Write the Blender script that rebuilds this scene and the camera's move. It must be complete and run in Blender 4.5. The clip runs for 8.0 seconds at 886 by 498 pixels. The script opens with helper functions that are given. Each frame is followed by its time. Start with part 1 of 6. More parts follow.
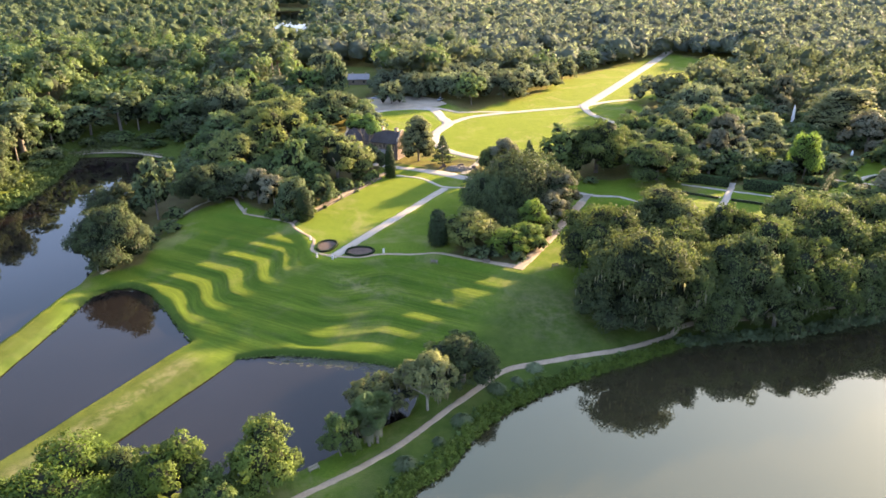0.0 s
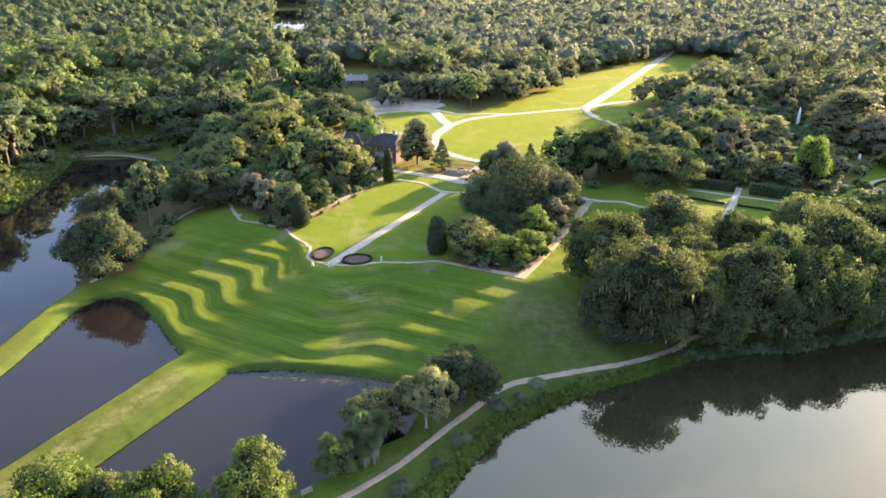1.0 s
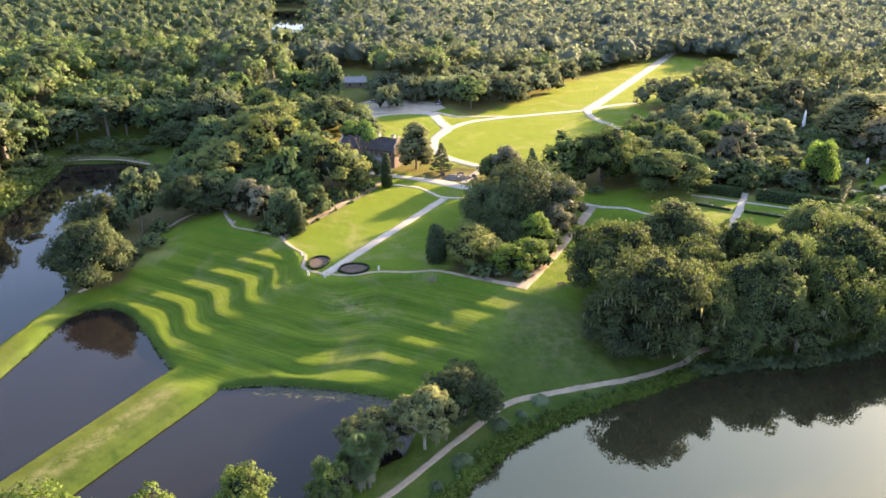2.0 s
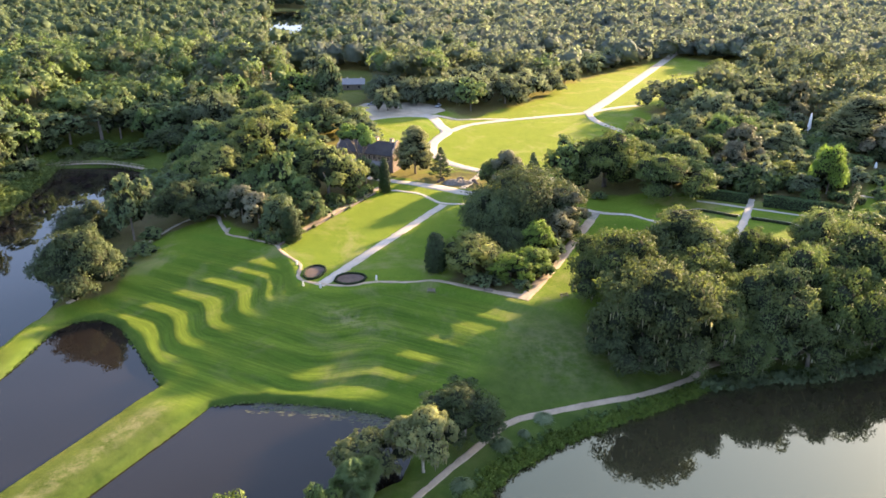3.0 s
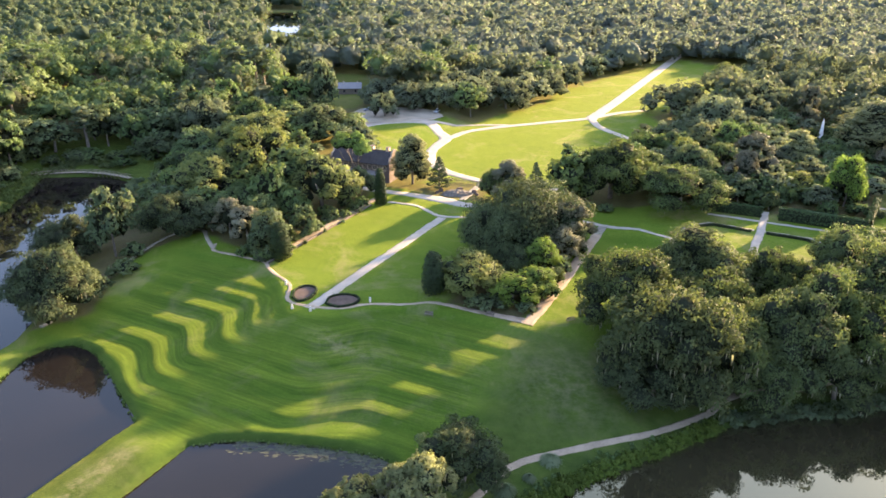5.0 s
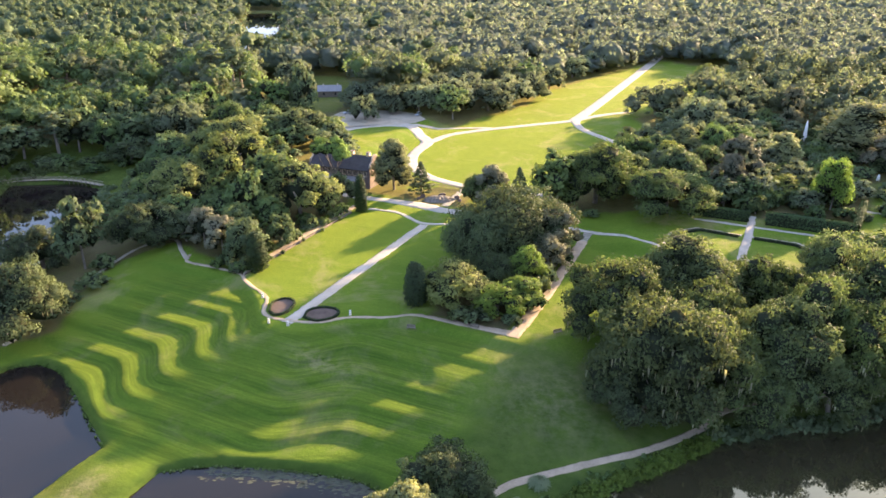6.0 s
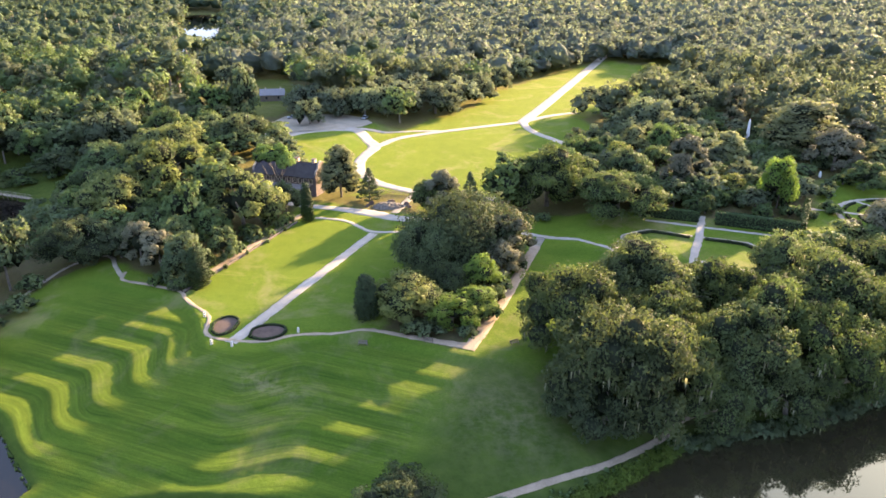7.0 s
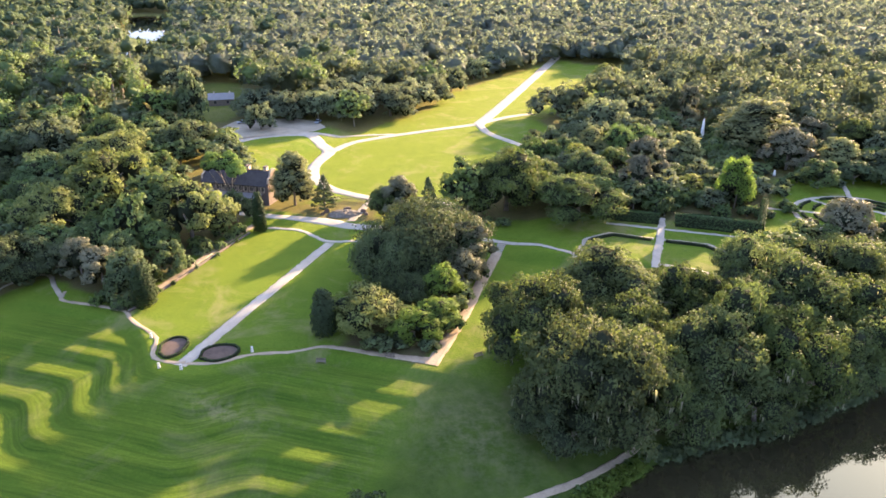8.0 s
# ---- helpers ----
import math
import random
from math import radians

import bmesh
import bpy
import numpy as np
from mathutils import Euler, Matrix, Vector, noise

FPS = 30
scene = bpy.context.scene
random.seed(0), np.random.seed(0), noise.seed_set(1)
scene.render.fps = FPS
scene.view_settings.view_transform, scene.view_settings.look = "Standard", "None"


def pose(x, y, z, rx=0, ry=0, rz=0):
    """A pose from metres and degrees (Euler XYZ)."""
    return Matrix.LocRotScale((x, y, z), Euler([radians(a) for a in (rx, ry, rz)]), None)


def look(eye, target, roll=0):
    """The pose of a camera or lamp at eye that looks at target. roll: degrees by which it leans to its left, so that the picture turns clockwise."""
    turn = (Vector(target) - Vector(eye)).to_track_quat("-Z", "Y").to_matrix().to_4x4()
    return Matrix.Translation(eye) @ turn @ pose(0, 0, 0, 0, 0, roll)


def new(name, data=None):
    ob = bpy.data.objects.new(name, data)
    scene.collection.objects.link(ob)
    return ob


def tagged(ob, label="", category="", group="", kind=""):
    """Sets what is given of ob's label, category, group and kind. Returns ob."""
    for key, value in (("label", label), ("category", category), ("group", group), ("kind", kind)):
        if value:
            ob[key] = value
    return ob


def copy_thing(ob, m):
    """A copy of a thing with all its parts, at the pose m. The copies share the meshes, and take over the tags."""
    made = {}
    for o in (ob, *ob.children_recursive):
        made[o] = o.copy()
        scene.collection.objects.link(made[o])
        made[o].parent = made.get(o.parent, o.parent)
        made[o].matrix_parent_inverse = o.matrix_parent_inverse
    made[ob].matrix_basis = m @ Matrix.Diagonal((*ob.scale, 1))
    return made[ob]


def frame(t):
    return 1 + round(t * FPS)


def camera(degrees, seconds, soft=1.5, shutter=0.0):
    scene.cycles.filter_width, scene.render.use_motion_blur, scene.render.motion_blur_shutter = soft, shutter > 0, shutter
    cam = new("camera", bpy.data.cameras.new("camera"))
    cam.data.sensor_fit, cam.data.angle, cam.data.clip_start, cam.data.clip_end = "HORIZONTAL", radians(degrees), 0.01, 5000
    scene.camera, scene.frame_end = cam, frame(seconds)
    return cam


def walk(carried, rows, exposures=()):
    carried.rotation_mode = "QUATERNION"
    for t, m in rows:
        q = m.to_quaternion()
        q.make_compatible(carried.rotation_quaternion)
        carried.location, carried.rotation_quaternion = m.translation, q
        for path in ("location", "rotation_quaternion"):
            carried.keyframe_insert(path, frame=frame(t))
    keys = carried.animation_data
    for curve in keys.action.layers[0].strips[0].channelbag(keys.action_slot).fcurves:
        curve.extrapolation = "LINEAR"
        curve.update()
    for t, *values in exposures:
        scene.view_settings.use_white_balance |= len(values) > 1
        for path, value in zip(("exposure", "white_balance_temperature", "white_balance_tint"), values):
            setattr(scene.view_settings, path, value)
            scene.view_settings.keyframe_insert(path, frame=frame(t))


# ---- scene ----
cam = camera(64.5, 8.0, soft=1.65)
METRES, EYE, TILT, LEAN, TURN = 45.0, 79.3, -23.0, 0.0, 0.0
ROWS = [
    (0.0, 0.0, 0.0, 0.0, 0.0, 0.0, -0.0),
    (0.5, 0.0004, 0.0567, 0.0232, -0.02, -0.01, 0.0),
    (1.0, 0.0005, 0.114, 0.0472, -0.04, -0.03, 0.0),
    (1.5, 0.0008, 0.1719, 0.0716, -0.06, -0.03, 0.0),
    (3.0, 0.0037, 0.3456, 0.1459, -0.1, -0.02, 0.04),
    (3.5, 0.0049, 0.4034, 0.1702, -0.1, -0.02, 0.04),
    (4.0, 0.0061, 0.4613, 0.1946, -0.1, -0.01, 0.04),
    (5.5, 0.0131, 0.6332, 0.2674, -0.25, 0.04, 0.09),
    (6.0, 0.0161, 0.6906, 0.2915, -1.51, 0.05, 0.59),
    (6.5, 0.0185, 0.7482, 0.3155, -3.53, 0.02, 1.37),
    (7.0, 0.0201, 0.8054, 0.34, -5.53, -0.03, 2.18),
    (7.5, 0.0226, 0.8626, 0.3649, -7.31, -0.1, 2.88),
    (8.0, 0.0264, 0.9206, 0.389, -8.98, -0.2, 3.55),
]
walk(cam, [(t, pose(0, 0, EYE, TILT, LEAN, TURN) @ pose(METRES * x, METRES * y, METRES * z, 90 + pitch, roll, yaw)) for t, x, y, z, yaw, pitch, roll in ROWS],
     [(0.0, 3.02, 5960, 13), (5.5, 3.04, 5960, 14), (6.5, 3.07, 5940, 15), (8.0, 3.1, 5920, 17)])

# ---- light ----
SUN_AZ, SUN_EL = 40.5, 12.7          # degrees from +x towards +y; above the horizon
world = bpy.data.worlds.new("sky")
scene.world = world
world.use_nodes = True
wn, wl = world.node_tree.nodes, world.node_tree.links
sky = wn.new("ShaderNodeTexSky")
sky.sky_type, sky.sun_disc = "NISHITA", False
sky.sun_elevation, sky.sun_rotation = radians(SUN_EL), radians(90 - SUN_AZ)
sky.air_density, sky.dust_density, sky.ozone_density = 1.0, 4.0, 1.2
way = wn.new("ShaderNodeTexCoord")
squeeze = wn.new("ShaderNodeMapping")
squeeze.inputs["Scale"].default_value = (1.0, 1.0, 2.4)
wl.new(way.outputs["Generated"], squeeze.inputs[0])
puffs = wn.new("ShaderNodeTexNoise")
puffs.inputs["Scale"].default_value, puffs.inputs["Detail"].default_value, puffs.inputs["Roughness"].default_value = 1.5, 2.0, 0.5
wl.new(squeeze.outputs[0], puffs.inputs["Vector"])
cover = wn.new("ShaderNodeValToRGB")
cover.color_ramp.elements[0].position, cover.color_ramp.elements[0].color = 0.25, (0.15, 0.15, 0.15, 1)
cover.color_ramp.elements[1].position, cover.color_ramp.elements[1].color = 0.75, (0.65, 0.65, 0.65, 1)
wl.new(puffs.outputs["Fac"], cover.inputs[0])
haze = wn.new("ShaderNodeMix")        # thin bright cloud over the evening sky
haze.data_type = "RGBA"
haze.inputs[7].default_value = (2.72, 3.4, 5.25, 1)
wl.new(cover.outputs[0], haze.inputs[0])
wl.new(sky.outputs[0], haze.inputs[6])
wl.new(haze.outputs[2], wn["Background"].inputs[0])
wn["Background"].inputs[1].default_value = 0.077
lamp = bpy.data.lights.new("sun", "SUN")
lamp.energy, lamp.angle, lamp.color = 4.2, radians(1.4), (1.0, 0.69, 0.36)
sun = new("sun", lamp)
ca, ce = math.cos(radians(SUN_AZ)), math.cos(radians(SUN_EL))
sa, se = math.sin(radians(SUN_AZ)), math.sin(radians(SUN_EL))
sun.matrix_world = look((300 * ca * ce, 300 * sa * ce, 300 * se), (0, 0, 0))

# ---- materials ----


def mat(name, rough=0.8, spec=0.3):
    m = bpy.data.materials.new(name)
    m.use_nodes = True
    b = m.node_tree.nodes["Principled BSDF"]
    b.inputs["Roughness"].default_value = rough
    b.inputs["Specular IOR Level"].default_value = spec
    return m, m.node_tree.nodes, m.node_tree.links, b


def ramp(nodes, links, fac, stops):
    r = nodes.new("ShaderNodeValToRGB")
    while len(r.color_ramp.elements) < len(stops):
        r.color_ramp.elements.new(0.5)
    for e, (p, c) in zip(r.color_ramp.elements, stops):
        e.position, e.color = p, (*c, 1)
    links.new(fac, r.inputs[0])
    return r.outputs[0]


def noise_tex(nodes, links, scale, detail=4.0, rough=0.55, coords=None, distort=0.0):
    n = nodes.new("ShaderNodeTexNoise")
    n.inputs["Scale"].default_value, n.inputs["Detail"].default_value = scale, detail
    n.inputs["Roughness"].default_value, n.inputs["Distortion"].default_value = rough, distort
    if coords is None:
        coords = nodes.new("ShaderNodeNewGeometry").outputs["Position"]
    links.new(coords, n.inputs["Vector"])
    return n.outputs["Fac"]


def mix(nodes, links, fac, a, b, blend="MIX"):
    m = nodes.new("ShaderNodeMix")
    m.data_type, m.blend_type = "RGBA", blend
    for sock, v in ((0, fac), (6, a), (7, b)):
        if isinstance(v, (int, float)):
            m.inputs[sock].default_value = v
        elif isinstance(v, tuple):
            m.inputs[sock].default_value = (*v, 1)
        else:
            links.new(v, m.inputs[sock])
    return m.outputs[2]


def calc(nodes, links, op, *vals, clamp=False):
    m = nodes.new("ShaderNodeMath")
    m.operation, m.use_clamp = op, clamp
    for i, v in enumerate(vals):
        if isinstance(v, (int, float)):
            m.inputs[i].default_value = v
        else:
            links.new(v, m.inputs[i])
    return m.outputs[0]


def bump(nodes, links, bsdf, height, strength=0.3, distance=0.1):
    b = nodes.new("ShaderNodeBump")
    b.inputs["Strength"].default_value, b.inputs["Distance"].default_value = strength, distance
    links.new(height, b.inputs["Height"])
    links.new(b.outputs[0], bsdf.inputs["Normal"])


def plain(name, colour, rough=0.8, spec=0.3, scale=1.5, vary=0.25, metal=0.0, relief=0.15):
    m, n, l, b = mat(name, rough, spec)
    f1, f2 = noise_tex(n, l, scale), noise_tex(n, l, scale * 9, 3)
    f = calc(n, l, "MULTIPLY_ADD", f2, 0.4, calc(n, l, "MULTIPLY", f1, 0.6))
    dark, light = tuple(c * (1 - vary) for c in colour), tuple(min(c * (1 + vary), 0.95) for c in colour)
    l.new(ramp(n, l, f, [(0.3, dark), (0.7, light)]), b.inputs["Base Color"])
    b.inputs["Metallic"].default_value = metal
    bump(n, l, b, f2, relief, 0.05)
    return m


def leafy(name, dark, light, glow=0.33, vary=1.0, gloss=0.14):
    """Foliage: leaf by leaf, clump by clump and tree by tree variation, with some light passing through."""
    m, n, l, b = mat(name, 0.7, gloss)
    dark, light = tuple(1.6 * c for c in dark), tuple(1.6 * c for c in light)
    geo = n.new("ShaderNodeNewGeometry")
    info = n.new("ShaderNodeObjectInfo")
    clump = noise_tex(n, l, 0.45, 3)
    f = calc(n, l, "MULTIPLY_ADD", geo.outputs["Random Per Island"], 0.15, calc(n, l, "MULTIPLY_ADD", clump, 1.1, -0.09), clamp=True)
    c = ramp(n, l, f, [(0.1, dark), (0.9, light)])
    hue = n.new("ShaderNodeHueSaturation")
    l.new(calc(n, l, "MULTIPLY_ADD", info.outputs["Random"], 0.028 * vary, 0.488 - 0.016 * vary), hue.inputs["Hue"])
    tone = calc(n, l, "MULTIPLY_ADD", noise_tex(n, l, 0.085, 2, 0.5), 1.3, 0.35)
    l.new(calc(n, l, "MULTIPLY", tone, calc(n, l, "MULTIPLY_ADD", calc(n, l, "FRACT", calc(n, l, "MULTIPLY", info.outputs["Random"], 13.7)), 0.45, 0.78)), hue.inputs["Value"])
    other = calc(n, l, "FRACT", calc(n, l, "MULTIPLY", info.outputs["Random"], 7.31))
    l.new(calc(n, l, "MULTIPLY_ADD", other, 0.34 * vary, 1.02 - 0.15 * vary), hue.inputs["Saturation"])
    l.new(c, hue.inputs["Color"])
    l.new(hue.outputs[0], b.inputs["Base Color"])
    t = n.new("ShaderNodeBsdfTranslucent")
    l.new(mix(n, l, 1.0, hue.outputs[0], (1.04, 1.1, 0.74), "MULTIPLY"), t.inputs[0])
    s = n.new("ShaderNodeMixShader")
    s.inputs[0].default_value = glow
    l.new(b.outputs[0], s.inputs[1])
    l.new(t.outputs[0], s.inputs[2])
    l.new(s.outputs[0], n["Material Output"].inputs[0])
    return m


OAK = leafy("live_oak_leaves", (0.026, 0.044, 0.024), (0.097, 0.128, 0.050), 0.40)
BROAD = leafy("broad_leaves", (0.025, 0.043, 0.023), (0.093, 0.121, 0.050), 0.40)
# oak leaves again, sunlight put into a brighter, yellower colour
OLIVE = leafy("sunny_oak_leaves", (0.040, 0.056, 0.024), (0.124, 0.144, 0.052), 0.44, 0.5)
FRESH = leafy("fresh_green_leaves", (0.036, 0.064, 0.016), (0.112, 0.162, 0.040), 0.45, 0.5)
# oak leaves darkened to deepen the grove's shade in the colour
GROVELEAF = leafy("lakeside_oak_leaves", (0.020, 0.034, 0.018), (0.091, 0.115, 0.040), 0.46, 0.5, 0.08)
# moss-grey oak leaves, paled further with haze in the colour
EASTOAK = leafy("hazy_oak_leaves", (0.050, 0.064, 0.048), (0.128, 0.146, 0.090), 0.52, 0.6, 0.05)
# oak leaves with shade in the colour, for trees with shaded near sides
DARKOAK = leafy("shaded_oak_leaves", (0.018, 0.029, 0.017), (0.066, 0.082, 0.037), 0.30, 0.3, 0.06)
BRIGHT = leafy("yellowish_leaves", (0.050, 0.070, 0.020), (0.142, 0.162, 0.050), 0.40, 0.5)
# far leaves greyed and lifted: distant haze put into the colour
HAZYLEAF = leafy("hazy_far_leaves", (0.072, 0.086, 0.072), (0.114, 0.130, 0.098), 0.58, 0.7, 0.03)
NEARLEAF = leafy("bank_tree_leaves", (0.026, 0.046, 0.012), (0.086, 0.122, 0.030), 0.36, 0.6)
MAGNOLIA = leafy("magnolia_leaves", (0.050, 0.058, 0.036), (0.142, 0.134, 0.084), 0.3, 0.8)
PALE = leafy("pale_leaves", (0.052, 0.068, 0.026), (0.150, 0.160, 0.066), 0.42, 0.3)
GREYLEAF = leafy("greyish_leaves", (0.072, 0.086, 0.046), (0.185, 0.192, 0.094), 0.46, 0.3, 0.05)
DARKLEAF = leafy("cypress_leaves", (0.009, 0.019, 0.008), (0.030, 0.048, 0.017), 0.12)
FIRLEAF = leafy("fir_needles", (0.030, 0.050, 0.025), (0.090, 0.110, 0.050), 0.15)
MOSS = leafy("hanging_moss", (0.084, 0.086, 0.056), (0.170, 0.164, 0.104), 0.40, 0.3)
PINELEAF = leafy("pine_needles", (0.038, 0.056, 0.040), (0.082, 0.104, 0.062), 0.48, 0.8, 0.03)
FROND = leafy("palm_fronds", (0.036, 0.056, 0.024), (0.104, 0.128, 0.058), 0.25)
HEDGE = leafy("box_hedge_leaves", (0.013, 0.026, 0.010), (0.038, 0.058, 0.021), 0.15, 0.3)
REED = leafy("bank_plants", (0.030, 0.056, 0.014), (0.084, 0.116, 0.032), 0.3)
SAGE = leafy("pampas_leaves", (0.046, 0.068, 0.036), (0.112, 0.138, 0.078), 0.3)
BARK = plain("bark", (0.16, 0.135, 0.105), 0.9, 0.15, 1.2, 0.4, relief=0.5)
PALEBARK = plain("pale_bark", (0.30, 0.26, 0.20), 0.9, 0.15, 1.2, 0.35, relief=0.5)
# near-black cores added inside crowns and hedges: block sun, paint the inner shade
SHADECORE = plain("shade_core", (0.022, 0.026, 0.014), 0.95, 0.05, 0.8, 0.4)
GRAVEL = plain("pale_gravel", (0.33, 0.292, 0.238), 0.95, 0.15, 0.35, 0.22, relief=0.3)
SANDPATH = plain("sandy_path", (0.30, 0.235, 0.16), 0.95, 0.15, 0.3, 0.3, relief=0.3)
GREYPATH = plain("grey_path", (0.30, 0.255, 0.185), 0.95, 0.15, 0.3, 0.25, relief=0.3)
BRICK = plain("old_brick", (0.130, 0.100, 0.088), 0.9, 0.2, 1.1, 0.35)
SLATE = plain("slate_roof", (0.062, 0.056, 0.056), 0.85, 0.12, 0.8, 0.3)
TINROOF = plain("porch_roof", (0.20, 0.19, 0.19), 0.6, 0.35, 0.8, 0.2)
STONE = plain("pale_stone", (0.55, 0.50, 0.42), 0.85, 0.25, 1.5, 0.2)
WHITE = plain("white_marble", (0.78, 0.76, 0.71), 0.5, 0.4, 1.5, 0.08)
TAN = plain("tan_stucco", (0.45, 0.36, 0.26), 0.9, 0.2, 1.0, 0.25)
WOODGREY = plain("weathered_wood", (0.16, 0.13, 0.10), 0.85, 0.2, 1.5, 0.3)
SOIL = plain("tilled_soil", (0.095, 0.070, 0.055), 0.95, 0.1, 0.7, 0.35, relief=0.6)
RUBBLE = plain("ruin_rubble", (0.13, 0.112, 0.09), 0.95, 0.15, 0.6, 0.4, relief=0.6)
PAINT = plain("car_paint", (0.32, 0.34, 0.37), 0.3, 0.5, 1.0, 0.05, metal=0.4, relief=0.0)
RUBBER = plain("rubber", (0.03, 0.03, 0.03), 0.8, 0.2, 4.0, 0.2)

GLASS, gn, gl, gb = mat("window_glass", 0.08, 0.5)
gb.inputs["Base Color"].default_value = (0.02, 0.022, 0.026, 1)


def water(name, colour, rough, ripple, ior, tint=(1, 1, 1)):
    m, n, l, b = mat(name, rough, 0.5)
    b.inputs["IOR"].default_value = ior
    b.inputs["Specular Tint"].default_value = (*tint, 1)
    c = noise_tex(n, l, 0.03, 4, 0.6)
    l.new(ramp(n, l, c, [(0.3, tuple(v * 0.8 for v in colour)), (0.7, tuple(v * 1.2 for v in colour))]), b.inputs["Base Color"])
    bump(n, l, b, noise_tex(n, l, 0.5, 3), ripple, 0.03)
    return m


POND = water("pond_water", (0.012, 0.010, 0.008), 0.02, 0.012, 1.34, (1.0, 0.98, 0.87))
LAKE = water("lake_water", (0.027, 0.024, 0.012), 0.03, 0.010, 2.05, (1.0, 0.98, 0.64))


def ground_material():
    """Mown grass, wood floor, trodden soil: cover.r lawn, cover.g terrace contour, cover.b long bank grass and
    darkening by the oaks' shade.
    """
    m, n, l, b = mat("ground_cover", 0.95, 0.04)
    att = n.new("ShaderNodeAttribute")
    att.attribute_name = "cover"
    sep = n.new("ShaderNodeSeparateColor")
    l.new(att.outputs["Color"], sep.inputs[0])
    lawn, contour, bank = sep.outputs[0], sep.outputs[1], sep.outputs[2]
    broad, mid, fine = noise_tex(n, l, 0.045, 5, 0.6), noise_tex(n, l, 0.25, 5, 0.65), noise_tex(n, l, 2.4, 4, 0.7)
    grass = ramp(n, l, broad, [(0.3, (0.066, 0.124, 0.010)), (0.5, (0.100, 0.164, 0.012)), (0.72, (0.150, 0.205, 0.016))])
    grass = mix(n, l, 0.5, grass, ramp(n, l, mid, [(0.25, (0.056, 0.108, 0.008)), (0.75, (0.152, 0.206, 0.016))]))
    grass = mix(n, l, 0.38, grass, ramp(n, l, fine, [(0.3, (0.036, 0.080, 0.010)), (0.7, (0.176, 0.232, 0.026))]))
    # uneven mower streaks that follow the terraces
    mown = n.new("ShaderNodeAttribute")
    mown.attribute_name = "mown"
    place = n.new("ShaderNodeSeparateXYZ")
    l.new(n.new("ShaderNodeNewGeometry").outputs["Position"], place.inputs[0])
    along = n.new("ShaderNodeCombineXYZ")
    l.new(calc(n, l, "MULTIPLY_ADD", mid, 0.25, calc(n, l, "MULTIPLY", contour, 100.0)), along.inputs[0])
    l.new(calc(n, l, "MULTIPLY", place.outputs[0], 0.035), along.inputs[1])
    l.new(calc(n, l, "MULTIPLY", place.outputs[1], 0.035), along.inputs[2])
    fine_streak = ramp(n, l, noise_tex(n, l, 2.1, 2.0, 0.5, along.outputs[0]), [(0.40, (0, 0, 0)), (0.60, (1, 1, 1))])
    wide_streak = ramp(n, l, noise_tex(n, l, 0.6, 2.0, 0.5, along.outputs[0]), [(0.38, (0, 0, 0)), (0.62, (1, 1, 1))])
    streak = calc(n, l, "MULTIPLY_ADD", fine_streak, 0.6, calc(n, l, "MULTIPLY", wide_streak, 0.38))
    patchy = calc(n, l, "MULTIPLY", mown.outputs["Fac"], calc(n, l, "MULTIPLY_ADD", broad, 1.1, 0.12, clamp=True))
    grass = mix(n, l, calc(n, l, "MULTIPLY", calc(n, l, "MULTIPLY", streak, patchy), 1.0), grass, (0.030, 0.066, 0.008))
    grass = mix(n, l, 1.0, grass, (0.67, 0.72, 0.92), "MULTIPLY")
    long_grass = ramp(n, l, mid, [(0.3, (0.025, 0.046, 0.010)), (0.7, (0.058, 0.084, 0.018))])
    # dry and bare patches
    dry = calc(n, l, "MULTIPLY", calc(n, l, "MULTIPLY_ADD", bank, -0.75, 1.0), calc(n, l, "MULTIPLY", ramp(n, l, noise_tex(n, l, 0.07, 6, 0.7, None, 0.6), [(0.52, (0, 0, 0)), (0.68, (1, 1, 1))]), calc(n, l, "MULTIPLY_ADD", mown.outputs["Fac"], -0.30, 0.6)))
    wear = n.new("ShaderNodeAttribute")
    wear.attribute_name = "wear"
    worn = calc(n, l, "MULTIPLY", wear.outputs["Fac"], ramp(n, l, noise_tex(n, l, 0.45, 7, 0.8), [(0.42, (0.0, 0.0, 0.0)), (0.62, (1, 1, 1))]))
    grass = mix(n, l, bank, grass, long_grass)
    grass = mix(n, l, dry, grass, (0.175, 0.150, 0.080))
    grass = mix(n, l, calc(n, l, "MULTIPLY", worn, 0.8), grass, (0.190, 0.165, 0.095))
    litter = ramp(n, l, mid, [(0.25, (0.040, 0.038, 0.020)), (0.5, (0.075, 0.062, 0.036)), (0.75, (0.050, 0.066, 0.022))])
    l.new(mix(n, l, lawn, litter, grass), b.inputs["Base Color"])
    b.inputs["Sheen Weight"].default_value, b.inputs["Sheen Roughness"].default_value = 0.12, 0.45
    b.inputs["Sheen Tint"].default_value = (0.88, 0.82, 0.07, 1)
    blades = noise_tex(n, l, 11.0, 3, 0.7)
    bump(n, l, b, calc(n, l, "MULTIPLY_ADD", blades, 0.35, calc(n, l, "MULTIPLY_ADD", fine, 0.7, mid)), 0.45, 0.35)
    return m


GROUND = ground_material()

# ---- lie of the land ----
AX, AY = 0.4497, 0.8932               # garden axis; u along it, v to its right
OX, OY = -28.45, 166.96


def xy(u, v):
    return OX + AX * u + AY * v, OY + AY * u - AX * v


def uvs(x, y):
    return (x - OX) * AX + (y - OY) * AY, (x - OX) * AY - (y - OY) * AX


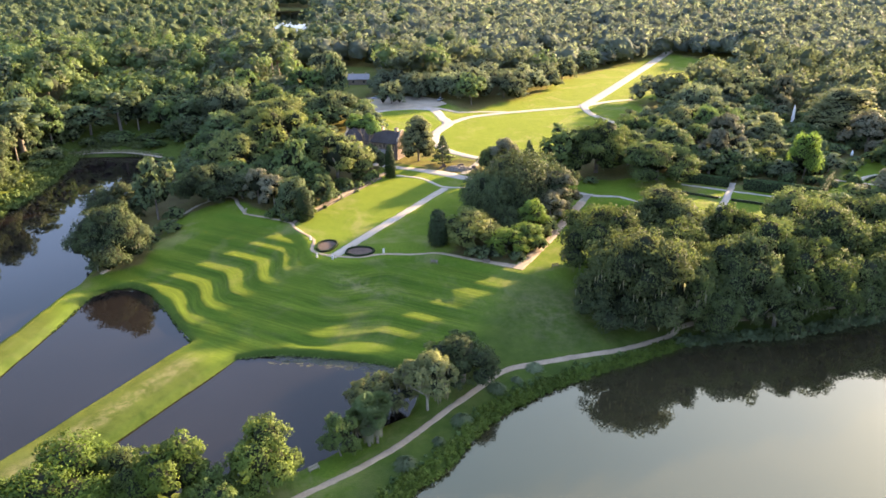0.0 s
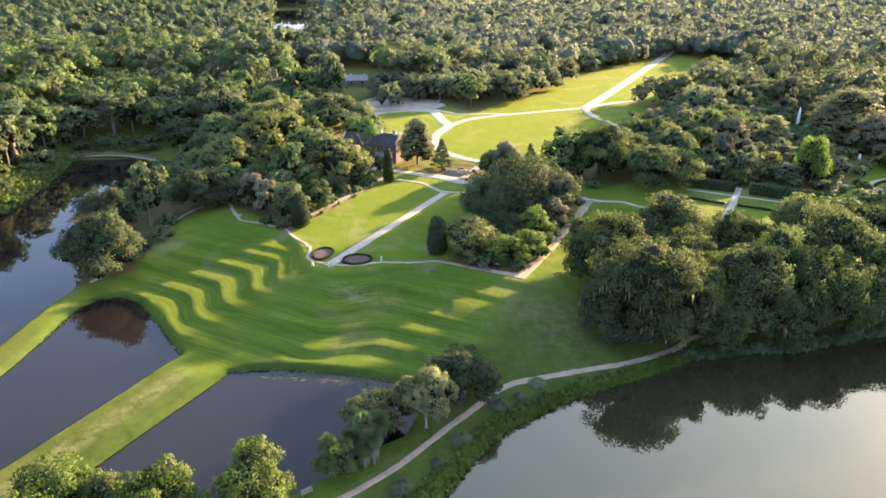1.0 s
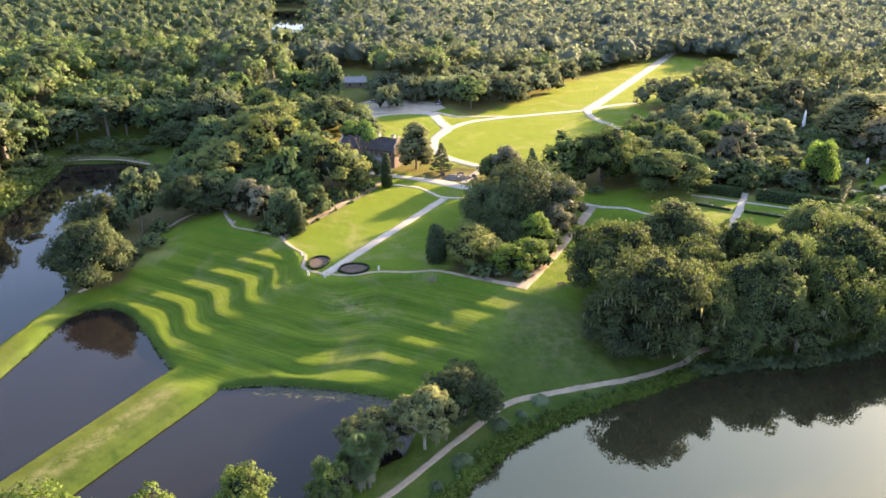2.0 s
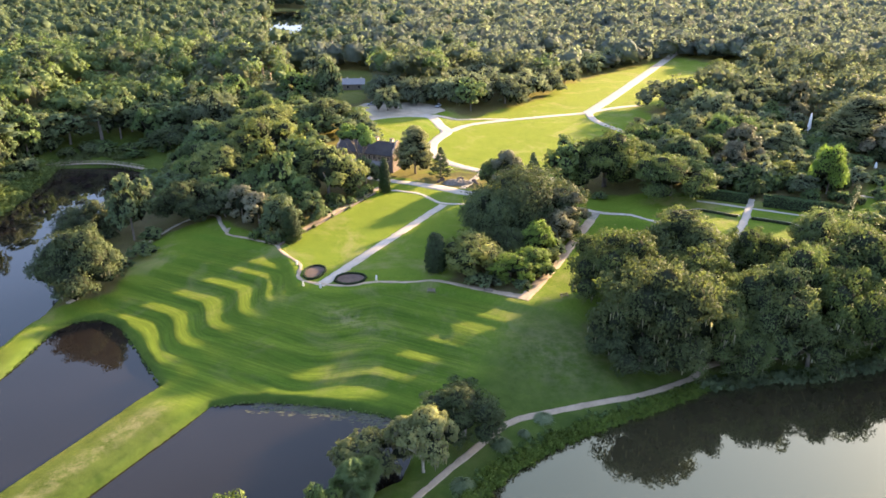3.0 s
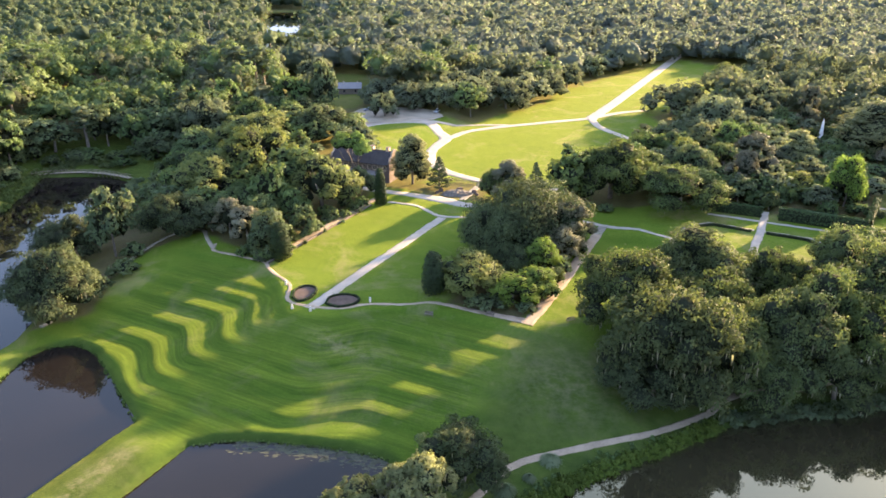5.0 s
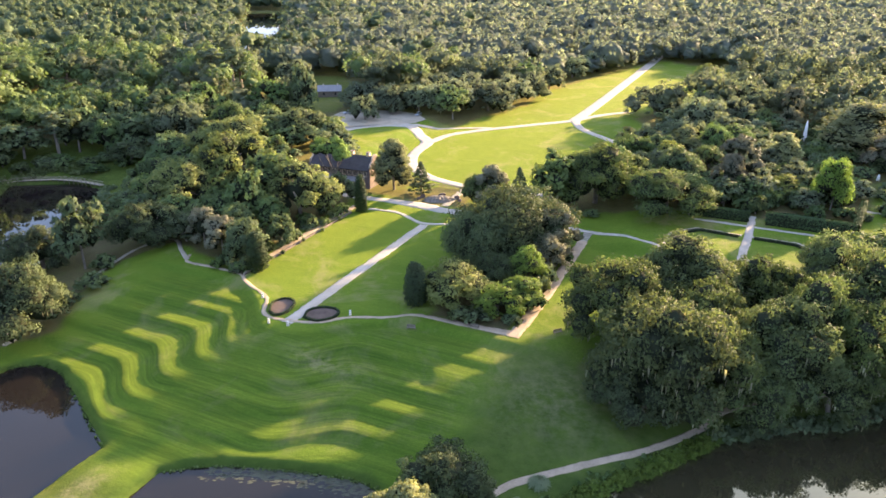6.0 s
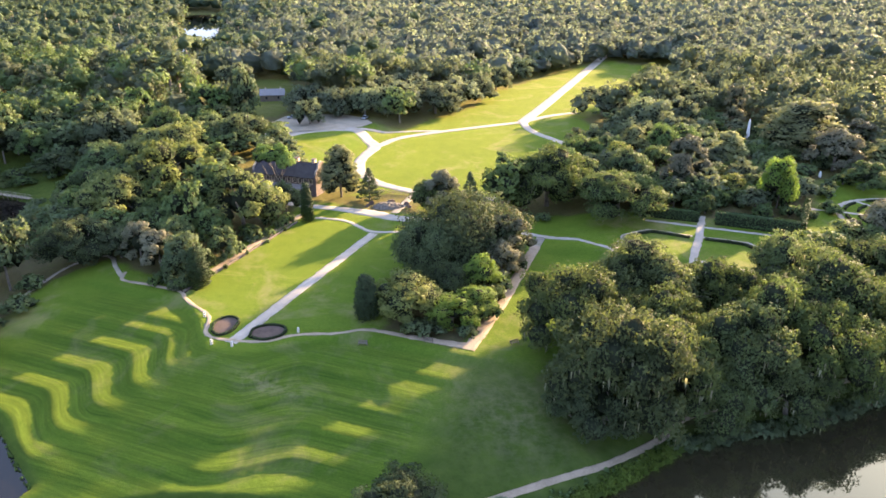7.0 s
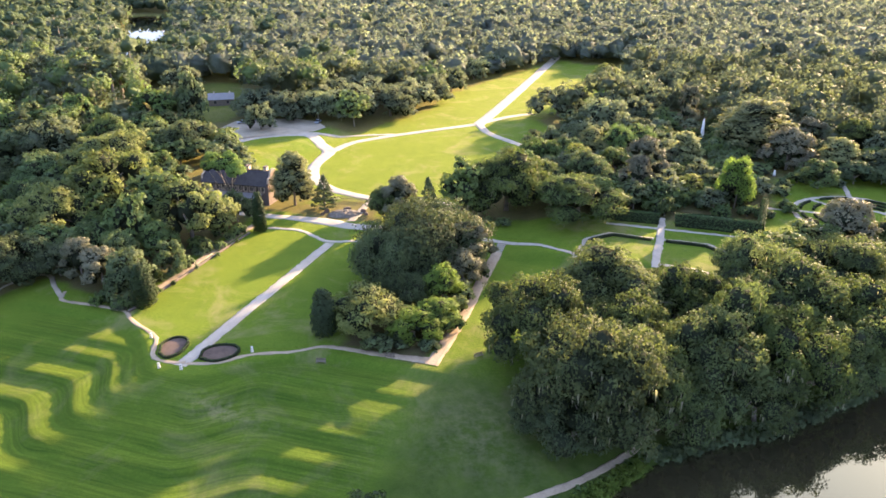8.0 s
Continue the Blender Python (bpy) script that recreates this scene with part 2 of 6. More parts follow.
POND_A = [xy(*p) for p in [(-41.5, -9.5), (-38.4, -15.7), (-33, -26.7), (-28.5, -36.4), (-28.3, -43.1), (-31.5, -46.8), (-36.6, -47.5),
                           (-52, -40.5), (-69, -33.6), (-88, -25), (-98, -14), (-96, -8.6), (-63, -8.8)]]
POND_B = [xy(*p) for p in [(-42, 4.7), (-37, 12), (-34, 20), (-32, 26.3), (-30.1, 36.1), (-32, 42), (-36.5, 44.8), (-43.7, 46.4), (-50, 43),
                           (-57.3, 40.7), (-64, 38), (-73, 33), (-79, 20), (-80, 4.4)]]
RIVER = [(-151, 284), (-127, 286), (-114, 277), (-109, 246), (-105, 215), (-100, 190), (-94.5, 171), (-94, 164), (-97, 132), (-105, 95), (-120, 40),
         (-150, -120), (-330, -120), (-215, 120), (-158, 190), (-145, 216), (-143, 233), (-147, 267)]
SHORE = [(-6, 86.4), (0.6, 93.2), (10, 107), (23, 117), (37, 124), (51, 131.5), (64, 134.5), (77, 136), (93, 141), (106, 145), (135, 152), (180, 158), (300, 165)]
LAKE_POLY = [(-12, 78), *SHORE, (600, 170), (600, -300), (-60, -300), (-50, -60), (-38, 30), (-24, 62)]
FAR_POND = [(-122, 570), (-112, 572), (-135, 740), (-152, 830), (-166, 905), (-200, 1090), (-250, 1090), (-206, 905), (-204, 850), (-176, 740)]
WATERS = [POND_A, POND_B, RIVER, LAKE_POLY, FAR_POND]

GARDEN = [(-93, 60), (-97, 133), (-93, 166), (-81, 171), (-82, 183), (-82, 197), (-79, 206), (-67, 212), (-62, 208), (-47, 197), (-24, 241),
          (-20, 256), (-13, 260), (14, 262), (24, 252), (38, 236), (82, 227), (119, 209), (140, 236), (150, 250), (175, 252), (190, 237), (160, 192),
          (150, 160), (105, 146), (51, 131), (-6, 84), (-40, 30)]
GREEN = [(-44, 348), (-33, 323), (-24, 296), (-8, 284), (4, 257), (15, 252), (34, 246), (41, 250), (50, 272), (64, 298), (88, 318), (103, 332), (100, 362),
         (128, 388), (168, 425), (200, 470), (206, 505), (176, 550), (153, 530), (118, 490), (69, 431), (54, 394), (29, 366), (17, 349), (-2, 352), (-10, 366), (-37, 372)]
YARD = [(-85, 470), (-48, 474), (-34, 430), (-37, 398), (-41, 368), (-52, 366), (-62, 384), (-76, 380), (-84, 420)]
MEADOW = [(-141, 205), (-140, 227), (-143, 260), (-149, 280), (-130, 288), (-116, 280), (-112, 296), (-116, 304), (-148, 306), (-154, 290), (-160, 270), (-156, 242), (-154, 205)]
COURT = [(-24, 252), (-4, 247), (2, 243), (14, 240), (17, 256), (6, 258), (-3, 257), (-8, 262), (-18, 263)]
PARK = [(-50, 336), (-30, 342), (4, 338), (4, 360), (-20, 366), (-46, 364)]
SCRUB = [(139, 304), (162, 318), (172, 306), (152, 263), (133, 241), (124, 256)]
SIDE_WOOD = [(40, 250), (82, 227), (119, 209), (140, 236), (152, 263), (172, 306), (168, 330), (135, 345), (105, 350), (88, 318), (60, 290)]
GROVE = [(50, 190), (42, 174), (36, 160), (34, 146), (40, 136), (52, 138), (60, 140), (90, 147), (130, 158), (150, 165), (152, 195), (118, 202), (96, 186), (85, 182), (68, 196)]
BLOCK = [xy(*p) for p in [(15, 26), (13.8, 43.5), (76, 42.5), (76, 20), (44, 21)]]


def sdist(poly, x, y):
    """Distance to a polygon's edge, minus inside it."""
    x, y = np.asarray(x, float), np.asarray(y, float)
    best, inside = np.full(x.shape, 1e18), np.zeros(x.shape, bool)
    for (x0, y0), (x1, y1) in zip(poly, poly[1:] + poly[:1]):
        dx, dy = x1 - x0, y1 - y0
        t = np.clip(((x - x0) * dx + (y - y0) * dy) / (dx * dx + dy * dy), 0, 1)
        best = np.minimum(best, (x - x0 - t * dx) ** 2 + (y - y0 - t * dy) ** 2)
        if y0 != y1:
            inside ^= ((y0 > y) != (y1 > y)) & (x < (x1 - x0) * (y - y0) / (y1 - y0) + x0)
    return np.where(inside, -1, 1) * np.sqrt(best)


def wet(x, y):
    return np.minimum.reduce([sdist(p, x, y) for p in WATERS])


def sstep(a, b, x):
    t = np.clip((x - a) / (b - a), 0, 1)
    return t * t * (3 - 2 * t)


def wave(x, y):
    """A gentle unevenness of about one, over tens of metres."""
    return np.sin(x * 0.061 + 1.3 * np.sin(y * 0.043)) * np.cos(y * 0.057 + 0.8 * np.sin(x * 0.031)) + 0.5 * np.sin(x * 0.19 + y * 0.13) * np.sin(y * 0.23 - x * 0.07)


# grassed banks between level treads: where the crest lies on the wings, where it kinks, how wide and far it swings out, drop
CRESTS = [(11.8, 25.0, 26.0, 15.3, 0.85), (3.9, 15.0, 9.0, 9.5, 0.60), (-1.0, 17.5, 9.0, 8.5, 0.95), (-8.0, 21.0, 10.5, 8.5, 0.95),
          (-15.0, 25.5, 12.5, 8.5, 0.95), (-21.8, 29.0, 14.0, 8.5, 0.85), (-28.6, 32.5, 19.0, 8.5, 0.65)]


def crest_lines(v):
    """Where each bank's crest lies along the axis at that distance from it."""
    a = np.sqrt(v * v + 4.0)
    return [c - out * sstep(0, w, kink - a) for c, kink, w, out, drop in CRESTS]


def contour(u, v):
    """A coordinate that runs down the terraces and is level along them."""
    lines = crest_lines(v)
    d = np.where(u >= lines[0], u - lines[0] + CRESTS[0][0], u - lines[-1] + CRESTS[-1][0])
    for k in range(len(CRESTS) - 1):
        t = (u - lines[k + 1]) / (lines[k] - lines[k + 1])
        d = np.where((u < lines[k]) & (u >= lines[k + 1]), CRESTS[k + 1][0] + t * (CRESTS[k][0] - CRESTS[k + 1][0]), d)
    return d


def land(x, y):
    """Height of the ground; the water stands at 0."""
    x, y = np.asarray(x, float), np.asarray(y, float)
    u, v = uvs(x, y)
    w = wet(x, y)
    up = 6.3 + 1.9 * sstep(66.5, 72, u) + 0.8 * sstep(80, 130, u) + 0.25 * wave(x, y) * sstep(110, 160, np.abs(v) + np.maximum(u - 60, 0))
    d = contour(u, v)
    spur = sstep(13, 3, np.abs(v))
    bank = 1.8 + 4.2 * spur
    steps = np.full(x.shape, 6.3)
    for k, (line, (_, _, _, _, drop)) in enumerate(zip(crest_lines(v), CRESTS)):
        wide = bank + 5.5 * (k == 2) * sstep(33, 37, v)      # the third bank runs out into a gentle slope
        steps = steps - drop * sstep(line + 0.25, line + 0.25 - wide, u)
    slope = np.where(w > 0, 0.35 + 0.17 * w, 0.35)
    side = sstep(46, 57, np.abs(v))
    h = np.minimum(up, steps * (1 - side) + np.minimum(slope, up) * side)
    crown = 0.35 + 0.70 * np.maximum(w, 0)      # the dykes rise from sloping banks to a low crown
    dyke = sstep(-30, -41, d)
    h = h + dyke * (np.maximum(h, np.minimum(crown, 1.0 + 0.8 * (1 - np.exp(-np.maximum(w, 0) / 4)))) - h)
    h = np.minimum(h, crown)
    h = h + 0.05 * wave(x * 3, y * 3) * np.clip(w, 0, 1)
    return np.where(w < 0.6, np.clip(0.3 + 0.9 * (w - 0.6), -1.6, 0.6) * 1.0, np.maximum(h, 0.3))


def ground_z(x, y):
    return float(land(np.array([x]), np.array([y]))[0])


def grid_lines(lo, hi, a, b, step, near, far):
    """Even lines between a and b, ever wider spaced outside."""
    out = list(np.arange(a, b + 1e-6, step))
    s, p = step, out[-1]
    while p < hi:
        s = min(s * (near if p - b < 290 else far), 220)
        p += s
        out.append(p)
    s, p = step, a
    while p > lo:
        s = min(s * 1.07, 220)
        p -= s
        out.insert(0, p)
    return np.array(out)


def mesh_from(name, co, faces, material, smooth=False, link=True, normals=None, inner=None):
    """A mesh from arrays: vertices (n, 3) and faces (m, 3 or 4)."""
    me = bpy.data.meshes.new(name)
    co, faces = np.asarray(co, np.float32), np.asarray(faces, np.int32)
    k = faces.shape[1]
    me.vertices.add(len(co))
    me.vertices.foreach_set("co", co.ravel())
    me.loops.add(faces.size)
    me.loops.foreach_set("vertex_index", faces.ravel())
    me.polygons.add(len(faces))
    me.polygons.foreach_set("loop_start", np.arange(0, faces.size, k, dtype=np.int32))
    me.polygons.foreach_set("use_smooth", np.full(len(faces), smooth))
    me.update(calc_edges=True)
    me.materials.append(material)
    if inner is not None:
        me.materials.append(SHADECORE)
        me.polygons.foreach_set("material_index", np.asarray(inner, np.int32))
    if normals is not None:
        me.polygons.foreach_set("use_smooth", np.full(len(faces), True))
        me.normals_split_custom_set_from_vertices(np.asarray(normals, np.float32))
    return new(name, me) if link else me


def build_ground():
    gx = grid_lines(-2600, 2600, -92, 60, 0.85, 1.03, 1.09)
    gy = grid_lines(-500, 4600, 84, 204, 0.85, 1.022, 1.09)
    X, Y = np.meshgrid(gx, gy)
    Z = land(X, Y)
    nx, ny = len(gx), len(gy)
    i = (np.arange(ny - 1)[:, None] * nx + np.arange(nx - 1)[None, :]).ravel()
    ob = mesh_from("ground", np.stack([X.ravel(), Y.ravel(), Z.ravel()], 1), np.stack([i, i + 1, i + nx + 1, i + nx], 1), GROUND, True)
    u, v = uvs(X, Y)
    fr = 0.9 * wave(X * 4, Y * 4)
    open_land = np.minimum.reduce([sdist(p, X, Y) for p in (GARDEN, GREEN, MEADOW)])
    # the yard's dry ground takes litter colour, dulled further for its shade
    lawn = np.maximum(sstep(1.2, -1.2, open_land + fr), 0.45 * sstep(1.2, -1.2, sdist(YARD, X, Y) + fr))
    # litter and bare soil; round the oaks spread wider to paint in their shade
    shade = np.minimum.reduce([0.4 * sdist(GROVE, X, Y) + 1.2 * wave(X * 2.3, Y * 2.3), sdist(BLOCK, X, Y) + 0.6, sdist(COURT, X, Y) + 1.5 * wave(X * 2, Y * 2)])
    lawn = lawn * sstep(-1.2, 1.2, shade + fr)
    w = wet(X, Y)
    lakeside = np.maximum(sstep(9, 4, sdist(LAKE_POLY, X, Y)), 0.8 * sstep(2.4, 0.8, w))
    lawn = np.maximum(lawn, lakeside * sstep(60, 50, X))
    rank = sstep(26, 6, sdist(MEADOW, X, Y))
    lawn = np.maximum(lawn, rank)
    d = contour(u, v)
    band = sstep(50, 38, np.abs(v)) * sstep(12, 7, d) * sstep(-52, -40, u)
    strip = sstep(-40, -54, u) * sstep(-20, -30, X)
    dead = 0.5 * np.exp(-((X - 25) / 13) ** 2 - ((Y - 141) / 12) ** 2) + 0.9 * np.exp(-((u + 8) / 3.0) ** 2 - ((v - 14) / 8) ** 2)
    worn = np.clip(np.maximum(0.75 * strip * sstep(3.6, 5.6, w), 0.95 * dead), 0, 1)
    rough = 0.9 * sstep(42, 52, v) * sstep(18, 8, u)     # unmown grass towards the great oaks, also darkening the lawn for their shade
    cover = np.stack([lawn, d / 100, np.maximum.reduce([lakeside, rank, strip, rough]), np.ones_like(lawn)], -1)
    a = ob.data.color_attributes.new("cover", "FLOAT_COLOR", "POINT")
    a.data.foreach_set("color", cover.astype(np.float32).ravel())
    b = ob.data.attributes.new("wear", "FLOAT", "POINT")
    b.data.foreach_set("value", worn.astype(np.float32).ravel())
    c = ob.data.attributes.new("mown", "FLOAT", "POINT")
    c.data.foreach_set("value", band.astype(np.float32).ravel())
    return tagged(ob, "mown grass lawns, grassed terraces and leaf-strewn wood floor", "ground", kind="structure")


build_ground()


def flat_poly(name, poly, z, material, label):
    bm = bmesh.new()
    bm.faces.new([bm.verts.new((x, y, z)) for x, y in poly])
    bmesh.ops.triangulate(bm, faces=bm.faces[:])
    me = bpy.data.meshes.new(name)
    bm.to_mesh(me)
    bm.free()
    me.materials.append(material)
    ob = new(name, me)
    if me.polygons[0].normal.z < 0:
        me.flip_normals()
    return tagged(ob, label, "water", kind="structure")


def swell(poly, by):
    """A polygon pushed outwards, so that a sheet of water runs in under its banks."""
    cx, cy = sum(p[0] for p in poly) / len(poly), sum(p[1] for p in poly) / len(poly)
    out = []
    for x, y in poly:
        d = math.hypot(x - cx, y - cy)
        out.append((x + (x - cx) / d * by, y + (y - cy) / d * by))
    return out


flat_poly("water_pond_left", swell(POND_A, 1.5), 0.0, POND, "dark still water of a wing-shaped garden pond")
flat_poly("water_pond_right", swell(POND_B, 1.5), 0.0, POND, "dark still water of a wing-shaped garden pond")
flat_poly("water_river", swell(RIVER, 1.0), -0.004, POND, "dark brown still creek below wooded banks")
flat_poly("water_lake", swell(LAKE_POLY, 1.5), 0.0, LAKE, "calm grey-brown lake mirroring trees and sky")
flat_poly("water_far", swell(FAR_POND, 2), 0.004, POND, "far pond glinting among the woods")


def smooth_line(pts, step=1.0):
    """Points along a Catmull-Rom curve, about step apart."""
    p = [np.array(q, float) for q in pts]
    p = [2 * p[0] - p[1], *p, 2 * p[-1] - p[-2]]
    out = []
    for a, b, c, d in zip(p, p[1:], p[2:], p[3:]):
        n = max(2, int(np.linalg.norm(c - b) / step))
        for t in np.arange(n) / n:
            out.append(0.5 * (2 * b + (c - a) * t + (2 * a - 5 * b + 4 * c - d) * t ** 2 + (3 * b - a - 3 * c + d) * t ** 3))
    return np.array([*out, p[-2]])


def ribbon(name, pts, width, material, label, lift=0.07, step=1.0, ragged=0.12):
    """A path laid on the ground, with slightly uneven edges and a thin rim."""
    c = smooth_line(pts, step)
    t = np.gradient(c, axis=0)
    t /= np.linalg.norm(t, axis=1)[:, None]
    nrm = np.stack([-t[:, 1], t[:, 0]], 1)
    rnd = np.random.default_rng(len(c))
    half = width / 2 if np.isscalar(width) else np.interp(np.linspace(0, 1, len(c)), np.linspace(0, 1, len(width)), width) / 2
    cols = []
    offs = [-1.12, -1, -0.5, 0, 0.5, 1, 1.12]
    for k in offs:
        jit = ragged * rnd.normal(size=len(c)) * (abs(k) > 0.9)
        q = c + nrm * (k * half + jit)[:, None]
        z = land(q[:, 0], q[:, 1]) + (lift if abs(k) < 1.05 else -0.15)
        cols.append(np.concatenate([q, z[:, None]], 1))
    co = np.stack(cols, 1).reshape(-1, 3)
    m = len(offs)
    i = (np.arange(len(c) - 1)[:, None] * m + np.arange(m - 1)[None, :]).ravel()
    ob = mesh_from(name, co, np.stack([i, i + m, i + m + 1, i + 1], 1), material, True)
    ob.data.flip_normals() if ob.data.polygons[0].normal.z < 0 else None
    return tagged(ob, label, "path", kind="structure")


G8 = "pale gravel drive across the mown greensward"
ribbon("path_centre", [xy(-0.5, -0.2), xy(20, 0), xy(64, 0.4)], 2.6, GRAVEL, "straight pale gravel walk down the middle of the lawn")
ribbon("path_terrace_left", [(-60.5, 204), (-59.8, 199.5), (-53, 196.1), (-44.7, 191.5), (-41.8, 186.4), (-36.5, 180.3), (-35.1, 176.9), (-34.8, 171.5), (-32.2, 168.6), (-27.9, 167.6)], 0.85, SANDPATH, "narrow sandy path winding along the terrace edge", 0.075)
ribbon("path_terrace_right", [(-27.8, 167.2), (-21.4, 166.6), (-16.3, 168.4), (-7.5, 168.2), (-0.9, 169.1), (10, 164.2), (19.2, 160.2)], [0.9, 0.9, 0.9, 1.6, 2.2], SANDPATH, "narrow sandy path along the terrace edge", 0.075)
ribbon("path_left", [(-44.4, 192.2), (-37.9, 205.7), (-27.3, 228.5), (-20.5, 241.5)], 1.9, SANDPATH, "straight tan sandy walk beside a low wall", 0.08)
ribbon("path_right", [(18.6, 159.0), (28.2, 177.2), (41.1, 204.1), (44.2, 210.5)], 2.6, SANDPATH, "straight sandy walk beside the shrubbery", 0.08)
ribbon("path_upper", [(-16.4, 238.4), (-7.8, 235.1), (-2.9, 229.0), (0.2, 225.4), (6.3, 224.4), (14, 224.2)], 1.3, GRAVEL, "thin pale path curving below the grass bank", 0.09)
ribbon("path_cross", [(41.5, 220.5), (49.0, 216.0), (55.3, 209.3), (60.5, 204.3), (62.6, 201.6)], [2.0, 1.8, 1.2, 1.0], GRAVEL, "pale path across the side lawn", 0.08)
ribbon("drive_house", [(-29.9, 254.2), (-17.9, 248.8), (-6.1, 243.9), (1.3, 240.0), (6.9, 236.0), (13.3, 233.8), (19, 231.8)], [2.5, 3.2, 3.2, 5.0, 4.2, 3.5], GRAVEL, "pale gravel forecourt drive before the old house", 0.08)
ribbon("path_ruin", [(7.1, 240.1), (11.0, 249.4), (14.8, 258.6)], 2.2, GREYPATH, "grey path up past the ruins", 0.09)
ribbon("drive_round", [(-46, 328), (-37.7, 331), (-27.5, 338.0), (-16.2, 340.4), (-5.7, 338.5), (-0.8, 331), (2.4, 320), (-0.8, 309), (-3.0, 301), (-3.8, 292), (-2.4, 281), (2.9, 271), (9.2, 264.5), (15.4, 259.4)], [8, 7, 5.5, 4.2, 4, 3.6], GRAVEL, G8, 0.07)
ribbon("drive_arc", [(3.1, 319.5), (11.5, 331.5), (21.3, 338), (36.7, 345), (70.5, 358)], 3.6, GRAVEL, G8, 0.08)
ribbon("drive_link", [(-5.7, 339.5), (7.2, 343.6), (19.4, 344.6), (31.7, 344.6)], 2.2, GRAVEL, G8, 0.09)
ribbon("drive_avenue", [(70.5, 356), (98.6, 410.3), (166.5, 546.5), (185, 583)], [5.5, 5.5, 6], GRAVEL, G8, 0.09)
ribbon("drive_east", [(71.0, 358), (86.9, 370), (102.5, 376.6)], 3.4, GRAVEL, G8, 0.1)
ribbon("drive_south", [(71.4, 358.5), (71.9, 341.0), (77.5, 325.1), (83, 312)], 3.4, GRAVEL, G8, 0.11)
ribbon("drive_gate", [(14.8, 259.8), (21.4, 254.5), (40, 250)], 2.6, GRAVEL, G8, 0.12)
ribbon("path_lake", [(-40, 70), (-30, 78), (-22.2, 84.8), (-15, 90.3), (-8.1, 96.4), (-2.4, 103.2), (7.2, 114.7), (13.2, 120.5), (25.4, 125.2), (37.9, 129.3), (49.3, 134.9), (53.6, 138.6),
                     (61.8, 141.5), (70, 142.3), (82, 145.5), (105, 151)], 1.25, SANDPATH, "pale sandy footpath following the lake shore", 0.09, 1.0, 0.05)
ribbon("path_wood", [(-83.5, 197), (-77, 212), (-68, 214.5), (-63.6, 206.6), (-60.2, 201)], 1.1, GREYPATH, "pale footpath under the trees", 0.09)
CAR_COURT = [(-49, 326), (-40, 331), (-28, 338), (-10, 340.5), (-3, 343), (2, 350), (-2, 362), (-10, 368), (-26, 372), (-38, 368), (-44, 352)]
COURT_Z = max(ground_z(px, py) for px in range(-47, 4, 3) for py in range(330, 374, 3)) + 0.04
flat_poly("ground_carpark", CAR_COURT, COURT_Z, GREYPATH, "grey gravel parking court before the trees")["category"] = "ground"

# ---- trees ----
RNG = np.random.default_rng(11)


def unit(n, rng):
    d = rng.normal(size=(n, 3))
    return d / np.linalg.norm(d, axis=1)[:, None]


def leaves(centres, radii, counts, size, rng, squash=0.8, under=-0.35, jitter=0.55, droop=0.0, heart=None):
    """Leaf sprays as small triangles over the outsides of many clumps. Returns vertices and quads."""
    cs, outs = [], []
    for c, r, n in zip(centres, radii, counts):
        d = unit(int(n * 3.2) + 8, rng)
        d = d[d[:, 2] > under + 0.25 * rng.random(len(d))]
        if heart is not None:
            way = np.asarray(c) - np.asarray(heart[len(cs)])
            d = d[d @ (way / (np.linalg.norm(way) + 1e-6)) > -0.15 - 0.3 * rng.random(len(d))]
        d = d[:n]
        rad = r * (0.62 + 0.46 * rng.random(len(d)) + 0.34 * rng.random(len(d)) ** 7)
        cs.append(np.asarray(c)[None, :] + d * rad[:, None] * np.array([1, 1, squash]))
        outs.append(d)
    p, o = np.concatenate(cs), np.concatenate(outs)
    nrm = o + jitter * rng.normal(size=o.shape)
    nrm /= np.linalg.norm(nrm, axis=1)[:, None]
    t = np.cross(nrm, unit(len(p), rng))
    t[:, 2] -= droop
    t /= np.linalg.norm(t, axis=1)[:, None]
    b = np.cross(nrm, t)
    s = size * (0.6 + 0.8 * rng.random(len(p)))[:, None]
    co = np.stack([p - t * s, p + t * s * 0.6 - b * s * 0.8, p + t * s * 0.6 + b * s * 0.8], 1).reshape(-1, 3)
    soft = o * 0.45 + nrm * 0.42
    if heart is not None:
        away = p - np.repeat(np.asarray(heart), [len(q) for q in cs], 0)
        soft = soft + 0.38 * away / np.linalg.norm(away, axis=1)[:, None]
    soft /= np.linalg.norm(soft, axis=1)[:, None]
    return co, np.arange(len(co)).reshape(-1, 3), np.repeat(soft, 3, 0)


def tube(pts, radii, sides=6):
    """A tapered, bent limb as vertices and quads."""
    pts = np.asarray(pts, float)
    t = np.gradient(pts, axis=0)
    t /= np.linalg.norm(t, axis=1)[:, None]
    a = np.cross(t, [0.31, 0.87, 0.38])
    a /= np.linalg.norm(a, axis=1)[:, None]
    b = np.cross(t, a)
    ang = np.linspace(0, 2 * math.pi, sides, endpoint=False)
    co = (pts[:, None] + np.asarray(radii)[:, None, None] * (np.cos(ang)[None, :, None] * a[:, None] + np.sin(ang)[None, :, None] * b[:, None])).reshape(-1, 3)
    f = [(i * sides + j, i * sides + (j + 1) % sides, (i + 1) * sides + (j + 1) % sides, (i + 1) * sides + j) for i in range(len(pts) - 1) for j in range(sides)]
    return co, np.array(f)


def joined(pieces):
    cos, fs, k = [], [], 0
    for co, f in pieces:
        cos.append(co)
        fs.append(f + k)
        k += len(co)
    return np.concatenate(cos), np.concatenate(fs)


